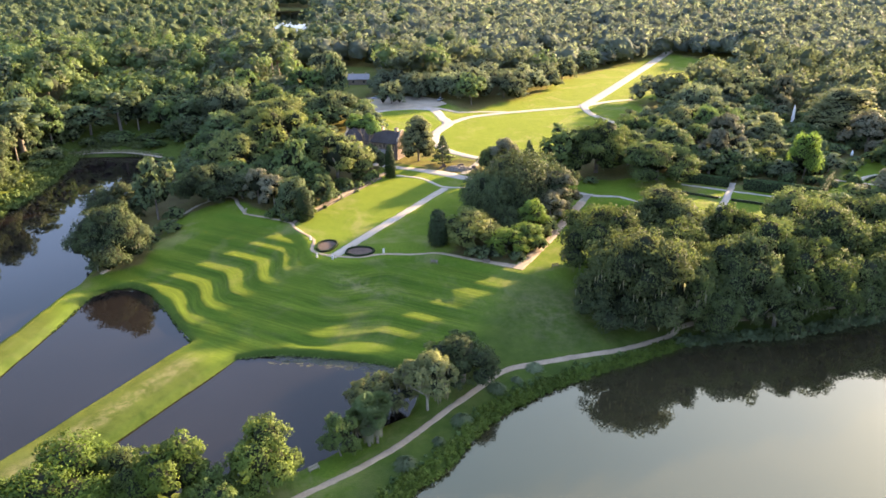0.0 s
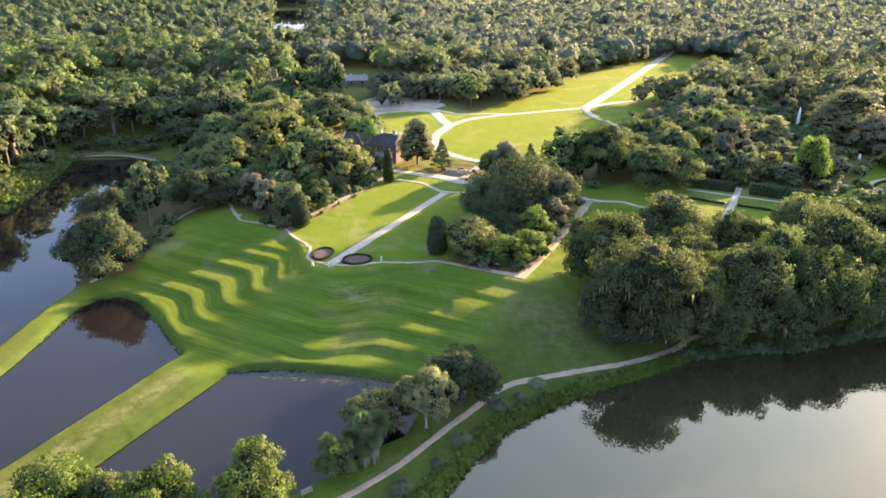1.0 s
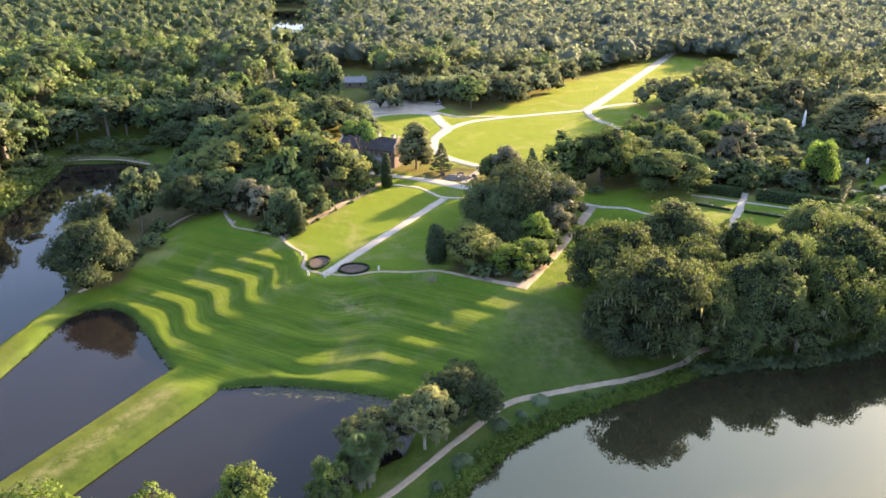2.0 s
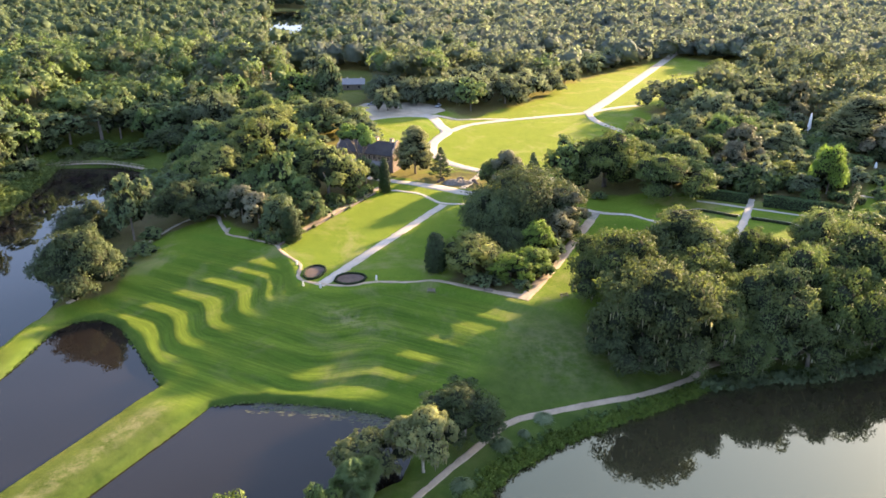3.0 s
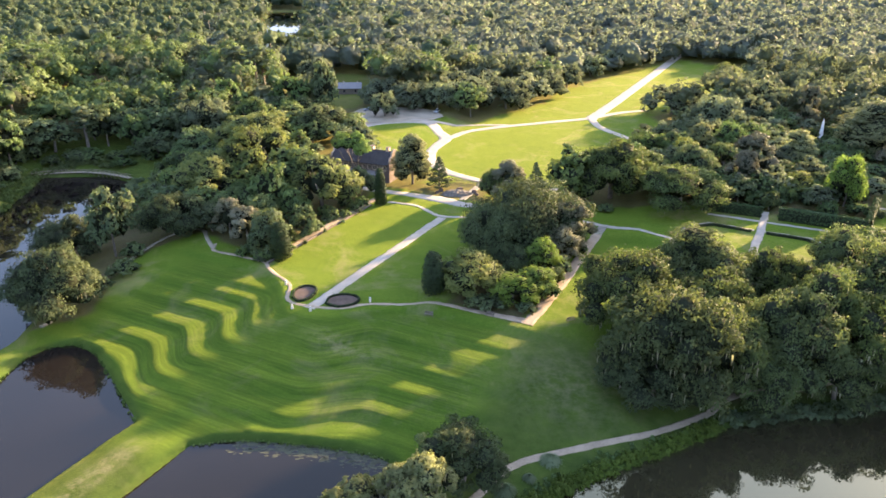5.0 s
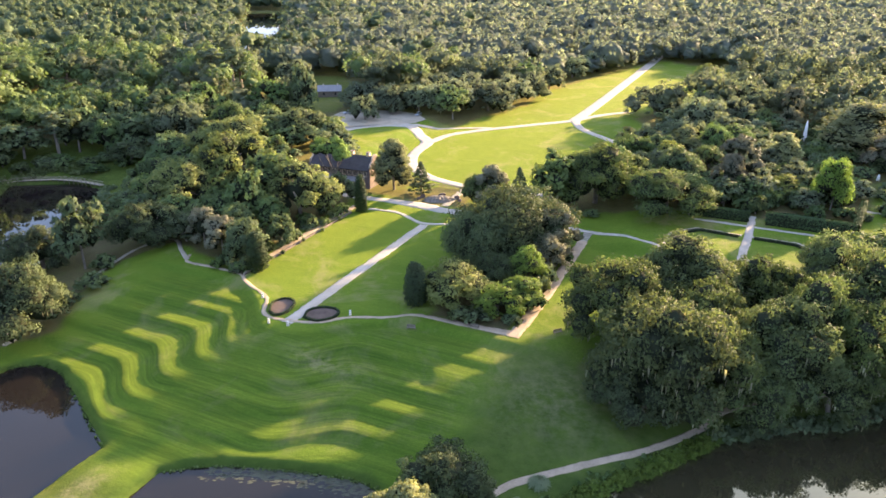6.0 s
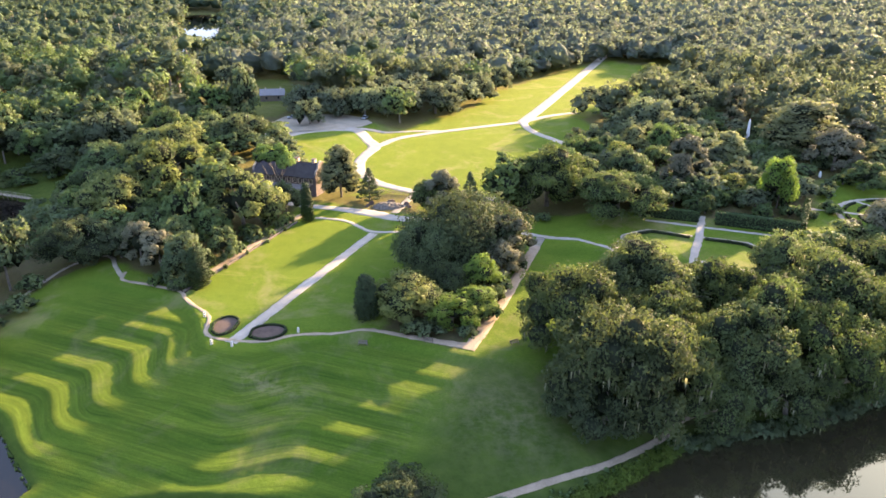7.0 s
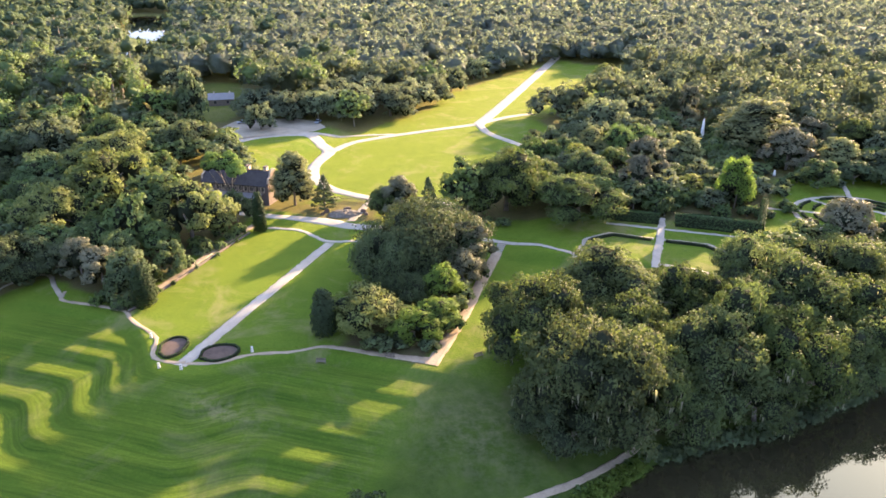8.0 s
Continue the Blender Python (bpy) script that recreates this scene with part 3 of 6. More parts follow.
def limbs(h, targets, rng, girth, fork=0.3, lean=0.0, sides=6):
    """A trunk that forks into bent limbs towards the targets."""
    top = np.array([lean, lean * 0.4, h * fork])
    out = []
    stem = tube([(0, 0, -0.6), (lean * 0.2, 0, 0.3), top * [0.6, 0.6, 0.6], top], [girth * 1.5, girth * 1.05, girth * 0.9, girth * 0.8], 8)
    for q in targets:
        q = np.asarray(q, float)
        mid = top * 0.55 + q * 0.45 + rng.normal(size=3) * 0.06 * h + np.array([0, 0, 0.03 * h])
        start = top * (0.8 + 0.2 * rng.random())
        out.append(tube([start, (start + mid) / 2 + rng.normal(size=3) * 0.02 * h, mid, q], [girth * 0.55, girth * 0.42, girth * 0.28, girth * 0.07], sides))
    return stem, out


def part(name, me, parent, label=""):
    ob = new(name, me)
    ob.parent = parent
    if label:
        ob["label"] = label
    return ob


def ball(c, r, squash, rng, sides=8, rings=5):
    """A dark core added in the dense inside of a clump to block sun: a rough low ball of vertices, triangles and
    normals.
    """
    th = np.linspace(0.12, math.pi - 0.12, rings)[:, None]
    ph = np.linspace(0, 2 * math.pi, sides, endpoint=False)[None, :] + 0.4 * np.arange(rings)[:, None]
    d = np.stack([np.sin(th) * np.cos(ph), np.sin(th) * np.sin(ph), np.cos(th) + 0 * ph], -1).reshape(-1, 3)
    co = np.asarray(c) + d * (r * (1 + 0.12 * rng.normal(size=(len(d), 1)))) * [1, 1, squash]
    f = []
    for i in range(rings - 1):
        for k in range(sides):
            a, b, e, g = i * sides + k, i * sides + (k + 1) % sides, (i + 1) * sides + (k + 1) % sides, (i + 1) * sides + k
            f += [(a, g, e), (a, e, b)]
    f += [(0, k, k + 1) for k in range(1, sides - 1)]
    return co, np.array(f), d


CROWNS = {   # bare height, main boughs, bough size, unevenness, lowest bough
    "live_oak": (0.06, 15, 0.37, 0.20, -0.62), "umbrella_tree": (0.62, 10, 0.34, 0.14, -0.15), "moss_tree": (0.30, 9, 0.34, 0.25, -0.3), "wood_tree": (0.14, 9, 0.46, 0.16, -0.6),
    "broadleaf_tree": (0.06, 11, 0.45, 0.13, -0.6), "magnolia": (0.08, 10, 0.38, 0.10, -0.75), "oval_tree": (0.07, 20, 0.46, 0.08, -0.85), "shrub": (0.0, 6, 0.5, 0.12, -0.05)}


def crown_of(shape, h, r, n_clumps, rng):
    """Boughs of differing size over an uneven dome, each a billow of clumps. Gives clumps, their boughs' hearts, and the boughs."""
    low, n, size, uneven, bottom = CROWNS[shape]
    z_low = h * low
    z0 = z_low + (h - z_low) * (0.36 if shape != "shrub" else 0.25)
    boughs = []
    for i in range(n):
        dz = min(0.96, bottom + (0.98 - bottom) * ((i + 0.5) / n) ** 0.9 + 0.07 * rng.normal())
        a = i * 2.39996 + 0.35 * rng.normal()
        flat = math.sqrt(1 - min(0.97, dz if dz > 0 else -0.55 * dz) ** 2)
        if shape in ("magnolia", "oval_tree"):
            flat *= 1.0 - 0.45 * max(0.0, dz)
        big = r * size * (0.72 + 0.62 * rng.random())
        k = 1.0 + uneven * rng.normal()
        k = min(1.12, max(0.62, k))
        reach, up = (r - big * 0.8) * k, (h - z0 - 0.8 * big) * min(1.04, k)
        z = z0 + dz * (up if dz > 0 else (z0 - z_low) * 0.8)
        boughs.append((np.array([flat * math.cos(a) * reach, flat * math.sin(a) * reach, max(z, z_low * 0.8 + 0.45 * big)]), big))
    boughs.append((np.array([0, 0, z0 + 0.15 * (h - z0)]), min(r * 0.55, (h - z0) * 0.75)))
    cen, rad, hearts = [], [], []
    middle = np.array([0, 0, z0])
    for c, big in boughs[:-1]:
        out = (c - middle) / (np.linalg.norm(c - middle) + 1e-6)
        cen.append(c)
        rad.append(big * 0.86)
        hearts.append(middle - 0.3 * out)
        m = max(5, int(n_clumps / n * 1.5))
        for d in unit(m * 2, rng):
            if len(cen) > 600 or d[2] < -0.55 or d @ out < -0.3:
                continue
            small = big * (0.16 + 0.34 * rng.random() ** 1.4)
            q = c + d * (big * (0.62 + 0.46 * rng.random()) - 0.3 * small) * [1, 1, 0.85]
            if q[2] < small * 0.4 or any(np.linalg.norm(q - e) < 0.6 * b for e, b in boughs if e is not c):
                continue
            cen.append(q)
            rad.append(small)
            hearts.append(c)
    return cen, rad, hearts, boughs


def make_tree(shape, seed, h, r, n_lobes, n_leaves, size, leaf, bark=BARK, moss=0.0):
    """One tree standing at the origin: trunk, crown and, on oaks, hanging moss."""
    rng = np.random.default_rng(seed)
    root = new(shape)
    cen, rad, hearts, cores = [], [], None, []
    if shape in CROWNS:
        cen, rad, hearts, cores = crown_of(shape, h, r, n_lobes, rng)
    elif shape in ("column_cypress", "cedar"):
        for i in range(n_lobes):
            z = (i + 0.5) / n_lobes
            ring = 0.66 * min(1, 1.25 - z * 0.5) * (1 if z > 0.06 else 0.85) * (1 if z < 0.93 else 0.6)
            a = i * 2.4
            cen.append((ring * r * math.cos(a) * 0.75, ring * r * math.sin(a) * 0.75, h * (0.04 + 0.92 * z)))
            rad.append(r * 0.56 * (1 - 0.45 * z ** 3))
        cores = [(np.array([0, 0, h * z]), r * 0.72) for z in (0.16, 0.34, 0.52, 0.7)]
    elif shape == "fir":
        for i in range(n_lobes):
            z = (i + 0.5) / n_lobes
            a = i * 2.4 + rng.normal() * 0.3
            ring = (1 - z) ** 0.85 * r * (0.45 + 0.55 * rng.random())
            cen.append((ring * math.cos(a), ring * math.sin(a), h * (0.14 + 0.85 * z) - ring * 0.12))
            rad.append(r * 0.24 * (1.2 - 0.8 * z))
    elif shape == "pine":
        for i in range(n_lobes):
            z = (i + 0.5) / n_lobes
            a = i * 2.4 + rng.normal() * 0.5
            ring = r * (0.25 + 0.75 * rng.random()) * (1 - 0.65 * z) ** 0.7
            cen.append((ring * math.cos(a), ring * math.sin(a), h * (0.55 + 0.43 * z)))
            rad.append(r * 0.3 * (0.7 + 0.5 * rng.random()))
    rad = np.array(rad)
    if hearts is None:
        hearts = [(0, 0, h * 0.45)] * len(cen)
    weight = rad ** 2 * np.where(rad > 1.6 * np.median(rad), 0.5, 1.0)
    counts = np.maximum(6, n_leaves * weight / weight.sum()).astype(int)
    squash = {"fir": 0.45, "pine": 0.55, "live_oak": 0.8}.get(shape, 0.85)
    co, f, nr = leaves(cen, rad, counts, size, rng, squash, jitter=0.48, heart=hearts)
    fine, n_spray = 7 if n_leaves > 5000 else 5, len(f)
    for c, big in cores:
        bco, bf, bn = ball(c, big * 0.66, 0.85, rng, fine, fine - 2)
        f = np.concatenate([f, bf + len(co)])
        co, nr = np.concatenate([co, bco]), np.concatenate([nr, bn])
    order = rng.permutation(len(cen))[: (7 if n_leaves > 1200 else 3)]
    girth = max(0.16, h * (0.035 if shape == "live_oak" else 0.02))
    limbs_of = []
    if shape in ("column_cypress", "cedar", "fir", "pine", "magnolia", "oval_tree"):
        tco, tf = tube([(0, 0, -0.6), (0.05, 0, h * 0.3), (0, 0.1, h * 0.65), (0, 0, h * 0.93)], [girth * 1.2, girth, girth * 0.6, girth * 0.15], 7)
    else:
        (tco, tf), limbs_of = limbs(h, [cen[j] for j in order], rng, girth, 0.3 if shape != "shrub" else 0.12, rng.normal() * 0.05 * h)
    if shape in ("wood_tree", "shrub"):
        limbs_of = []
    stem = part("trunk", mesh_from("trunk", tco, tf, bark, True, False), root)
    for bco, bf in limbs_of:
        part("limb", mesh_from("limb", bco, bf, bark, True, False), stem)
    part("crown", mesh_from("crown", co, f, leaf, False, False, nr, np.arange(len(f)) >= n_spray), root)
    if moss:
        n = int(moss)
        pick = rng.integers(0, len(cen), n)
        pts = np.array(cen)[pick] + unit(n, rng) * rad[pick][:, None] * [0.55, 0.55, 0.1] - np.array([0, 0, 0.45])[None] * rad[pick][:, None]
        ln, wd = (0.6 + 1.3 * rng.random(n))[:, None], (0.10 + 0.14 * rng.random(n))[:, None]
        side = unit(n, rng) * [1, 1, 0]
        side /= np.linalg.norm(side, axis=1)[:, None]
        dn = np.array([0, 0, -1.0])[None]
        mco = np.stack([pts - side * wd, pts + side * wd, pts + side * wd * 0.9 + dn * ln * 0.5, pts + dn * ln + side * wd * 0.1], 1).reshape(-1, 3)
        part("moss", mesh_from("moss", mco, np.arange(len(mco)).reshape(-1, 4), MOSS, False, False), root, "grey strands of hanging moss")["kind"] = "stuff"
    root["nominal_h"], root["nominal_r"] = h, r
    return root


TREE_WORDS = {
    "live_oak": ("spreading dark green live oak with hanging moss", "tree"),
    "moss_tree": ("sunlit leaning tree hung with grey moss", "tree"),
    "umbrella_tree": ("bright green flat-topped tree before the old house", "tree"),
    "wood_tree": ("dense green broad-leaved tree of the woods", "tree"),
    "broadleaf_tree": ("round leafy green tree with a full crown", "tree"),
    "magnolia": ("tall magnolia with glossy brownish green leaves", "tree"),
    "oval_tree": ("tall pale-leaved tree beside the old house", "tree"),
    "column_cypress": ("narrow dark green clipped cypress column", "tree"),
    "cedar": ("dark green pointed cedar on the lawn", "tree"),
    "fir": ("small open conifer with level branches", "tree"),
    "pine": ("tall pine with a bare trunk and high crown", "tree"),
    "shrub": ("rounded leafy evergreen garden shrub", "shrub"),
}
SPECS = {   # shape, seeds, height, radius, clumps, leaf sprays, spray size, leaves, moss
    "oak": ("live_oak", (1, 2, 3, 4), 17, 12, 150, 8600, 0.33, OAK, 90),
    "grove": ("live_oak", (5, 6, 7), 18, 12, 210, 14500, 0.262, GROVELEAF, 200),
    "creek": ("live_oak", (19, 20), 17, 11, 190, 13500, 0.25, DARKOAK, 60),
    "olive": ("live_oak", (10, 25), 17, 11, 150, 9000, 0.295, OLIVE, 60),
    "dome": ("broadleaf_tree", (17, 18), 17, 14, 330, 17000, 0.28, DARKOAK, 60),
    "flat": ("umbrella_tree", (53,), 17, 7.4, 90, 6000, 0.25, FRESH, 0),
    "fresh": ("broadleaf_tree", (23, 24), 13, 6.5, 110, 6500, 0.26, FRESH, 0),
    "foak": ("live_oak", (8, 9), 16, 12, 100, 4000, 0.465, EASTOAK, 30),
    "b": ("broadleaf_tree", (11, 12, 13), 13, 6.5, 90, 4400, 0.30, BROAD, 0),
    "lit": ("broadleaf_tree", (21, 22), 13, 6.5, 120, 8000, 0.235, BRIGHT, 0),
    "near": ("broadleaf_tree", (14, 15, 16), 13, 6.5, 120, 10500, 0.21, NEARLEAF, 0),
    "mag": ("magnolia", (31, 32), 15, 6.5, 100, 6500, 0.26, MAGNOLIA, 0),
    "pale": ("oval_tree", (41,), 17, 5.7, 110, 8500, 0.25, GREYLEAF, 0),
    "moss": ("moss_tree", (51, 52), 12, 5.2, 80, 8500, 0.18, PALE, 900),
    "col": ("column_cypress", (61,), 11, 2.0, 70, 6000, 0.17, DARKLEAF, 0),
    "cedar": ("cedar", (71,), 10, 2.6, 70, 6000, 0.19, DARKLEAF, 0),
    "fir": ("fir", (81, 82), 12, 3.8, 80, 5000, 0.22, FIRLEAF, 0),
}
SPECS.update({
    "shrub": ("shrub", (91, 92, 93), 3, 2.4, 36, 380, 0.275, BROAD, 0),
    "dshrub": ("shrub", (95, 96), 3, 2.4, 36, 380, 0.275, OAK, 0),
    "sshrub": ("shrub", (97,), 3, 2.4, 36, 520, 0.25, SAGE, 0),
    "wood": ("wood_tree", (101, 102, 103, 104), 17, 6.2, 60, 1000, 0.55, BROAD, 0),
    "woak": ("wood_tree", (111, 112, 113), 16, 7.5, 64, 1100, 0.61, OAK, 0),
    "eoak": ("wood_tree", (114, 115), 16, 7.5, 64, 1100, 0.61, EASTOAK, 0),
    "pine": ("pine", (121, 122), 24, 4.2, 26, 1200, 0.48, PINELEAF, 0),
})
MADE, USED = {}, {"grove": 0}


def plant(kind, x, y, h, r, group="", label=""):
    """Stand a tree of that kind on the ground, with that height and crown radius."""
    shape, seeds, h0, r0, lobes, n, size, leaf, moss = SPECS[kind]
    USED[kind] = USED.get(kind, -1) + 1
    seed = seeds[USED[kind] % len(seeds)]
    turn = (USED[kind] * 2.39 + seed) % 6.28
    place = Matrix.Translation((x, y, ground_z(x, y) - 0.05)) @ Matrix.Rotation(turn, 4, "Z")
    fit = (r / r0, r / r0, h / h0)
    if seed not in MADE:
        ob = MADE[seed] = make_tree(shape, seed, h0, r0, lobes, n, size, leaf, PALEBARK if kind == "moss" else BARK, moss)
        words, cat = TREE_WORDS[shape]
        tagged(ob, words, cat)
        ob.matrix_basis = place @ Matrix.Diagonal((*fit, 1))
    else:
        first = MADE[seed]
        ob = copy_thing(first, place @ Matrix.Diagonal(tuple(a / b for a, b in zip(fit, first.scale)) + (1,)))
    if group:
        ob["group"] = group
    if label:
        ob["label"] = label
    if "shrub" not in kind:
        STANDING.append((x, y, r))
    return ob


STANDING = []
# the creek side, pond side and foreground
for k, x, y, h, r in [("creek", -88.5, 171.5, 18, 10.6), ("creek", -100.5, 206.5, 13.5, 9.8), ("creek", -75, 214, 13, 9.5), ("olive", -73, 239, 17, 10.5), ("olive", -61, 254, 21, 13.5), ("olive", -70, 288, 18, 14),
                      ("b", -123, 309, 16, 7), ("oak", -92, 265, 11, 7.6), ("b", -112, 300, 10, 8), ("b", -63, 221, 9, 4.4), ("oak", -49, 311, 15, 11)]:
    plant(k, x, y, h, r, "trees by the creek")
for k, x, y, h, r in [("b", -61, 234, 9, 4.8), ("oak", -86, 264, 12, 8), ("oak", -92, 288, 14, 9),
                      ("b", -86, 226, 8, 5), ("b", -92, 243, 8, 5.5), ("oak", -77, 316, 16, 9.8), ("foak", -96, 314, 18, 12.5),
                      ("dshrub", -80, 190, 4, 4), ("dshrub", -83, 183, 3, 3), ("shrub", -82, 202, 3.5, 3.5), ("dshrub", -98, 222, 4, 4.5), ("dshrub", -103, 250, 3, 3.5), ("shrub", -100, 238, 3.5, 4), ("dshrub", -103, 275, 3, 3.5), ("shrub", -128, 300, 4, 4.5), ("shrub", -140, 303, 3.5, 5)]:
    plant(k, x, y, h, r, "trees by the creek")
for k, x, y, h, r in [("near", -54.4, 79.5, 13, 8.2), ("near", -40, 80.5, 14, 6.3), ("near", -27.2, 86.3, 13, 5.6), ("near", -62, 74, 12, 6), ("near", -33.3, 78.5, 10, 4.5),
                      ("near", -47, 82, 11, 4.5), ("near", -70, 70, 12, 6)]:
    plant(k, x, y, h, r, "trees along the near pond bank")
plant("moss", -2.8, 107.6, 12.5, 5.8)
plant("moss", -11.0, 107.6, 9.4, 6.4, label="sunlit moss-hung branches reaching over the pond")
plant("creek", 4.0, 117, 10.8, 7.6, label="small dark live oak beside the lake path")
plant("near", -17, 94.9, 8.2, 3.3, label="small dark green tree on the pond bank")
# the great oaks between lawn and lake
for k, x, y, h, r in [("grove", 43.5, 140.5, 23.5, 13), ("grove", 39, 160.4, 18, 11.5), ("grove", 57.5, 169, 17.8, 14), ("grove", 53, 155, 18, 10), ("grove", 66, 144.5, 19.5, 11), ("grove", 72, 164, 17, 9), ("grove", 90, 160, 20, 13.5),
                      ("grove", 83, 143.5, 19, 10.5), ("grove", 78, 153, 20, 9.5), ("grove", 105, 153, 18, 12.5), ("grove", 53, 140, 19, 9.5), ("grove", 96, 146.5, 15, 9),
                      ("grove", 58, 137.5, 13, 8), ("grove", 75, 139.5, 12, 8), ("grove", 125, 160, 18, 12), ("grove", 95, 174, 17, 10), ("grove", 118, 174, 17, 12), ("oak", 143, 168, 18, 13), ("oak", 165, 170, 17, 13), ("oak", 150, 188, 15, 11)]:
    plant(k, x, y, h, r, "great oaks by the lake")
for x, y, h, r in [(39.5, 137.5, 11.5, 8), (34.5, 140.5, 9, 6)]:
    plant("creek", x, y, h, r, "great oaks by the lake", "low sweeping boughs of a dark live oak")
plant("mag", 129, 192, 17, 9.5)
for x, y, h, r in [(108, 185, 12, 9), (118, 188, 12, 9), (100, 181, 11, 7)]:
    plant("b", x, y, h, r)
# the shrubbery block beside the lawn
for k, x, y, h, r in [("dome", 23.5, 201.5, 17.8, 14.6), ("dome", 14.2, 194, 15, 8.6), ("mag", 34.3, 199, 14, 6.5), ("mag", 31, 191, 11, 5), ("mag", 37, 206, 12, 5.5),
                      ("lit", 7.6, 174.4, 9.8, 7.8), ("fresh", 16.6, 169.0, 7.2, 5.6), ("fresh", 25.0, 184, 10.5, 4.3), ("fresh", 22.0, 172.5, 7.6, 4.4), ("dshrub", 11.5, 166.6, 3.2, 3.2), ("dshrub", 8.5, 167.4, 3.0, 3.0), ("dome", 17, 184.5, 7.5, 6), ("dome", 9.5, 184, 7.5, 4.6), ("cedar", -1.3, 174.6, 10.3, 2.7),
                      ("dshrub", 27, 179, 4.5, 3), ("dshrub", 29.5, 184, 4.5, 3), ("shrub", 24.5, 171, 4.5, 3), ("dshrub", 13, 167.4, 2.6, 2.4), ("dshrub", 19, 164.8, 2.4, 2.4), ("dshrub", 9, 183, 5, 4), ("dshrub", 36, 196, 4, 2.6)]:
    plant(k, x, y, h, r, "shrubbery beside the lawn")
# the row beside the left walk and round the house
for i in range(34):
    x0, y0 = xy(14 + 50 * RNG.random(), -25.5 - 9 * RNG.random())
    plant(("dshrub", "shrub", "dshrub")[i % 3], float(x0), float(y0), float(1.6 + 2.2 * RNG.random()), float(1.5 + 1.2 * RNG.random()), "undergrowth beside the sandy walk")
for k, x, y, h, r in [("b", -44.8, 200, 12.3, 5.5), ("col", -40.6, 193.8, 10.4, 2.6), ("mag", -51.7, 203.5, 12, 4.8), ("mag", -57.8, 208.6, 12, 4.6), ("b", -37.4, 208, 10, 3.9), ("olive", -36, 231, 17, 11),
                      ("dshrub", -47, 206, 5, 4), ("dshrub", -53, 215, 6, 5), ("b", -47, 232, 10, 6), ("b", -50, 213, 12, 5.2), ("b", -42, 219, 11, 5), ("b", -57, 221, 12, 6), ("b", -64, 213, 9, 5),
                      ("shrub", -36, 211, 3, 2), ("dshrub", -39.5, 199, 2, 1.6), ("col", -18.4, 235.5, 12, 1.9), ("pale", -9.2, 257, 18, 6.2), ("fir", -0.2, 252, 11, 4.6), ("oak", -25.5, 245, 10, 4.6), ("mag", 22, 240.5, 14, 6.4),
                      ("fir", 30.2, 240, 12.5, 4.2), ("oak", 17, 244, 10, 5)]:
    plant(k, x, y, h, r, "trees round the old house")
plant("flat", -29.4, 258.2, 17.4, 7.4, "trees round the old house")
# beyond the side lawn
for k, x, y, h, r in [("grove", 54.5, 242, 19.2, 14.2), ("grove", 72, 226.5, 13.8, 13), ("oak", 78, 280, 13, 8.9), ("b", 86, 276, 12, 5.5), ("pale", 96, 281, 13, 6.1), ("oak", 106, 279, 14, 6), ("mag", 100, 246, 19, 7), ("mag", 95, 239.5, 15, 5.5),
                      ("pale", 125, 267, 14, 6.4), ("fresh", 120.5, 226, 17, 5.6), ("foak", 113, 369, 15, 14), ("foak", 114, 317, 17, 11.2), ("foak", 149, 357, 17, 14.5), ("lit", 152, 408, 17, 9.5), ("mag", 156, 325, 20, 5.5), ("pale", 165, 287, 20, 15),
                      ("b", 124, 250, 7, 5.1)]:
    plant(k, x, y, h, r, "trees beyond the side lawn")
for k, x, y, h, r in [("b", 110, 248, 9, 6.3), ("lit", 110, 236, 8, 5.5), ("lit", 85, 265, 11, 5.3), ("b", 66, 268, 12, 7), ("oak", 68, 250, 13, 8), ("oak", 84, 250, 13, 8), ("b", 82, 238, 9, 6), ("b", 97, 262, 11, 6), ("oak", 116, 287, 12, 7), ("b", 92, 296, 10, 7), ("foak", 103, 300, 12, 8), ("foak", 136, 335, 13, 9), ("foak", 128, 345, 14, 8), ("foak", 144, 341, 13, 8), ("b", 140, 328, 9, 6), ("b", 130, 318, 8, 6), ("b", 124, 304, 8, 6), ("b", 118, 299, 7, 5)]:
    plant(k, x, y, h, r, "trees beyond the side lawn")
# along the green and the drive
for k, x, y, h, r in [("foak", 14, 372, 15.5, 13), ("foak", 33, 381, 16, 13), ("foak", -1, 366, 14, 9), ("foak", -27, 377, 13.5, 12), ("foak", -13, 368, 14, 10.5), ("foak", 45, 396, 16, 12), ("foak", 57, 412, 15, 11), ("foak", 73.6, 441, 14.5, 9),
                      ("foak", -72.3, 448, 14, 11), ("lit", -13, 438, 13, 10), ("foak", 150, 560, 15, 15), ("foak", 62, 438, 15, 10), ("foak", 8, 392, 15, 12), ("foak", 95, 480, 14, 11), ("foak", 112, 500, 14, 11), ("foak", 22, 405, 15, 12), ("b", -70, 385, 13, 6), ("foak", -25.5, 350, 12, 6.6)]:
    plant(k, x, y, h, r, "oaks along the green")

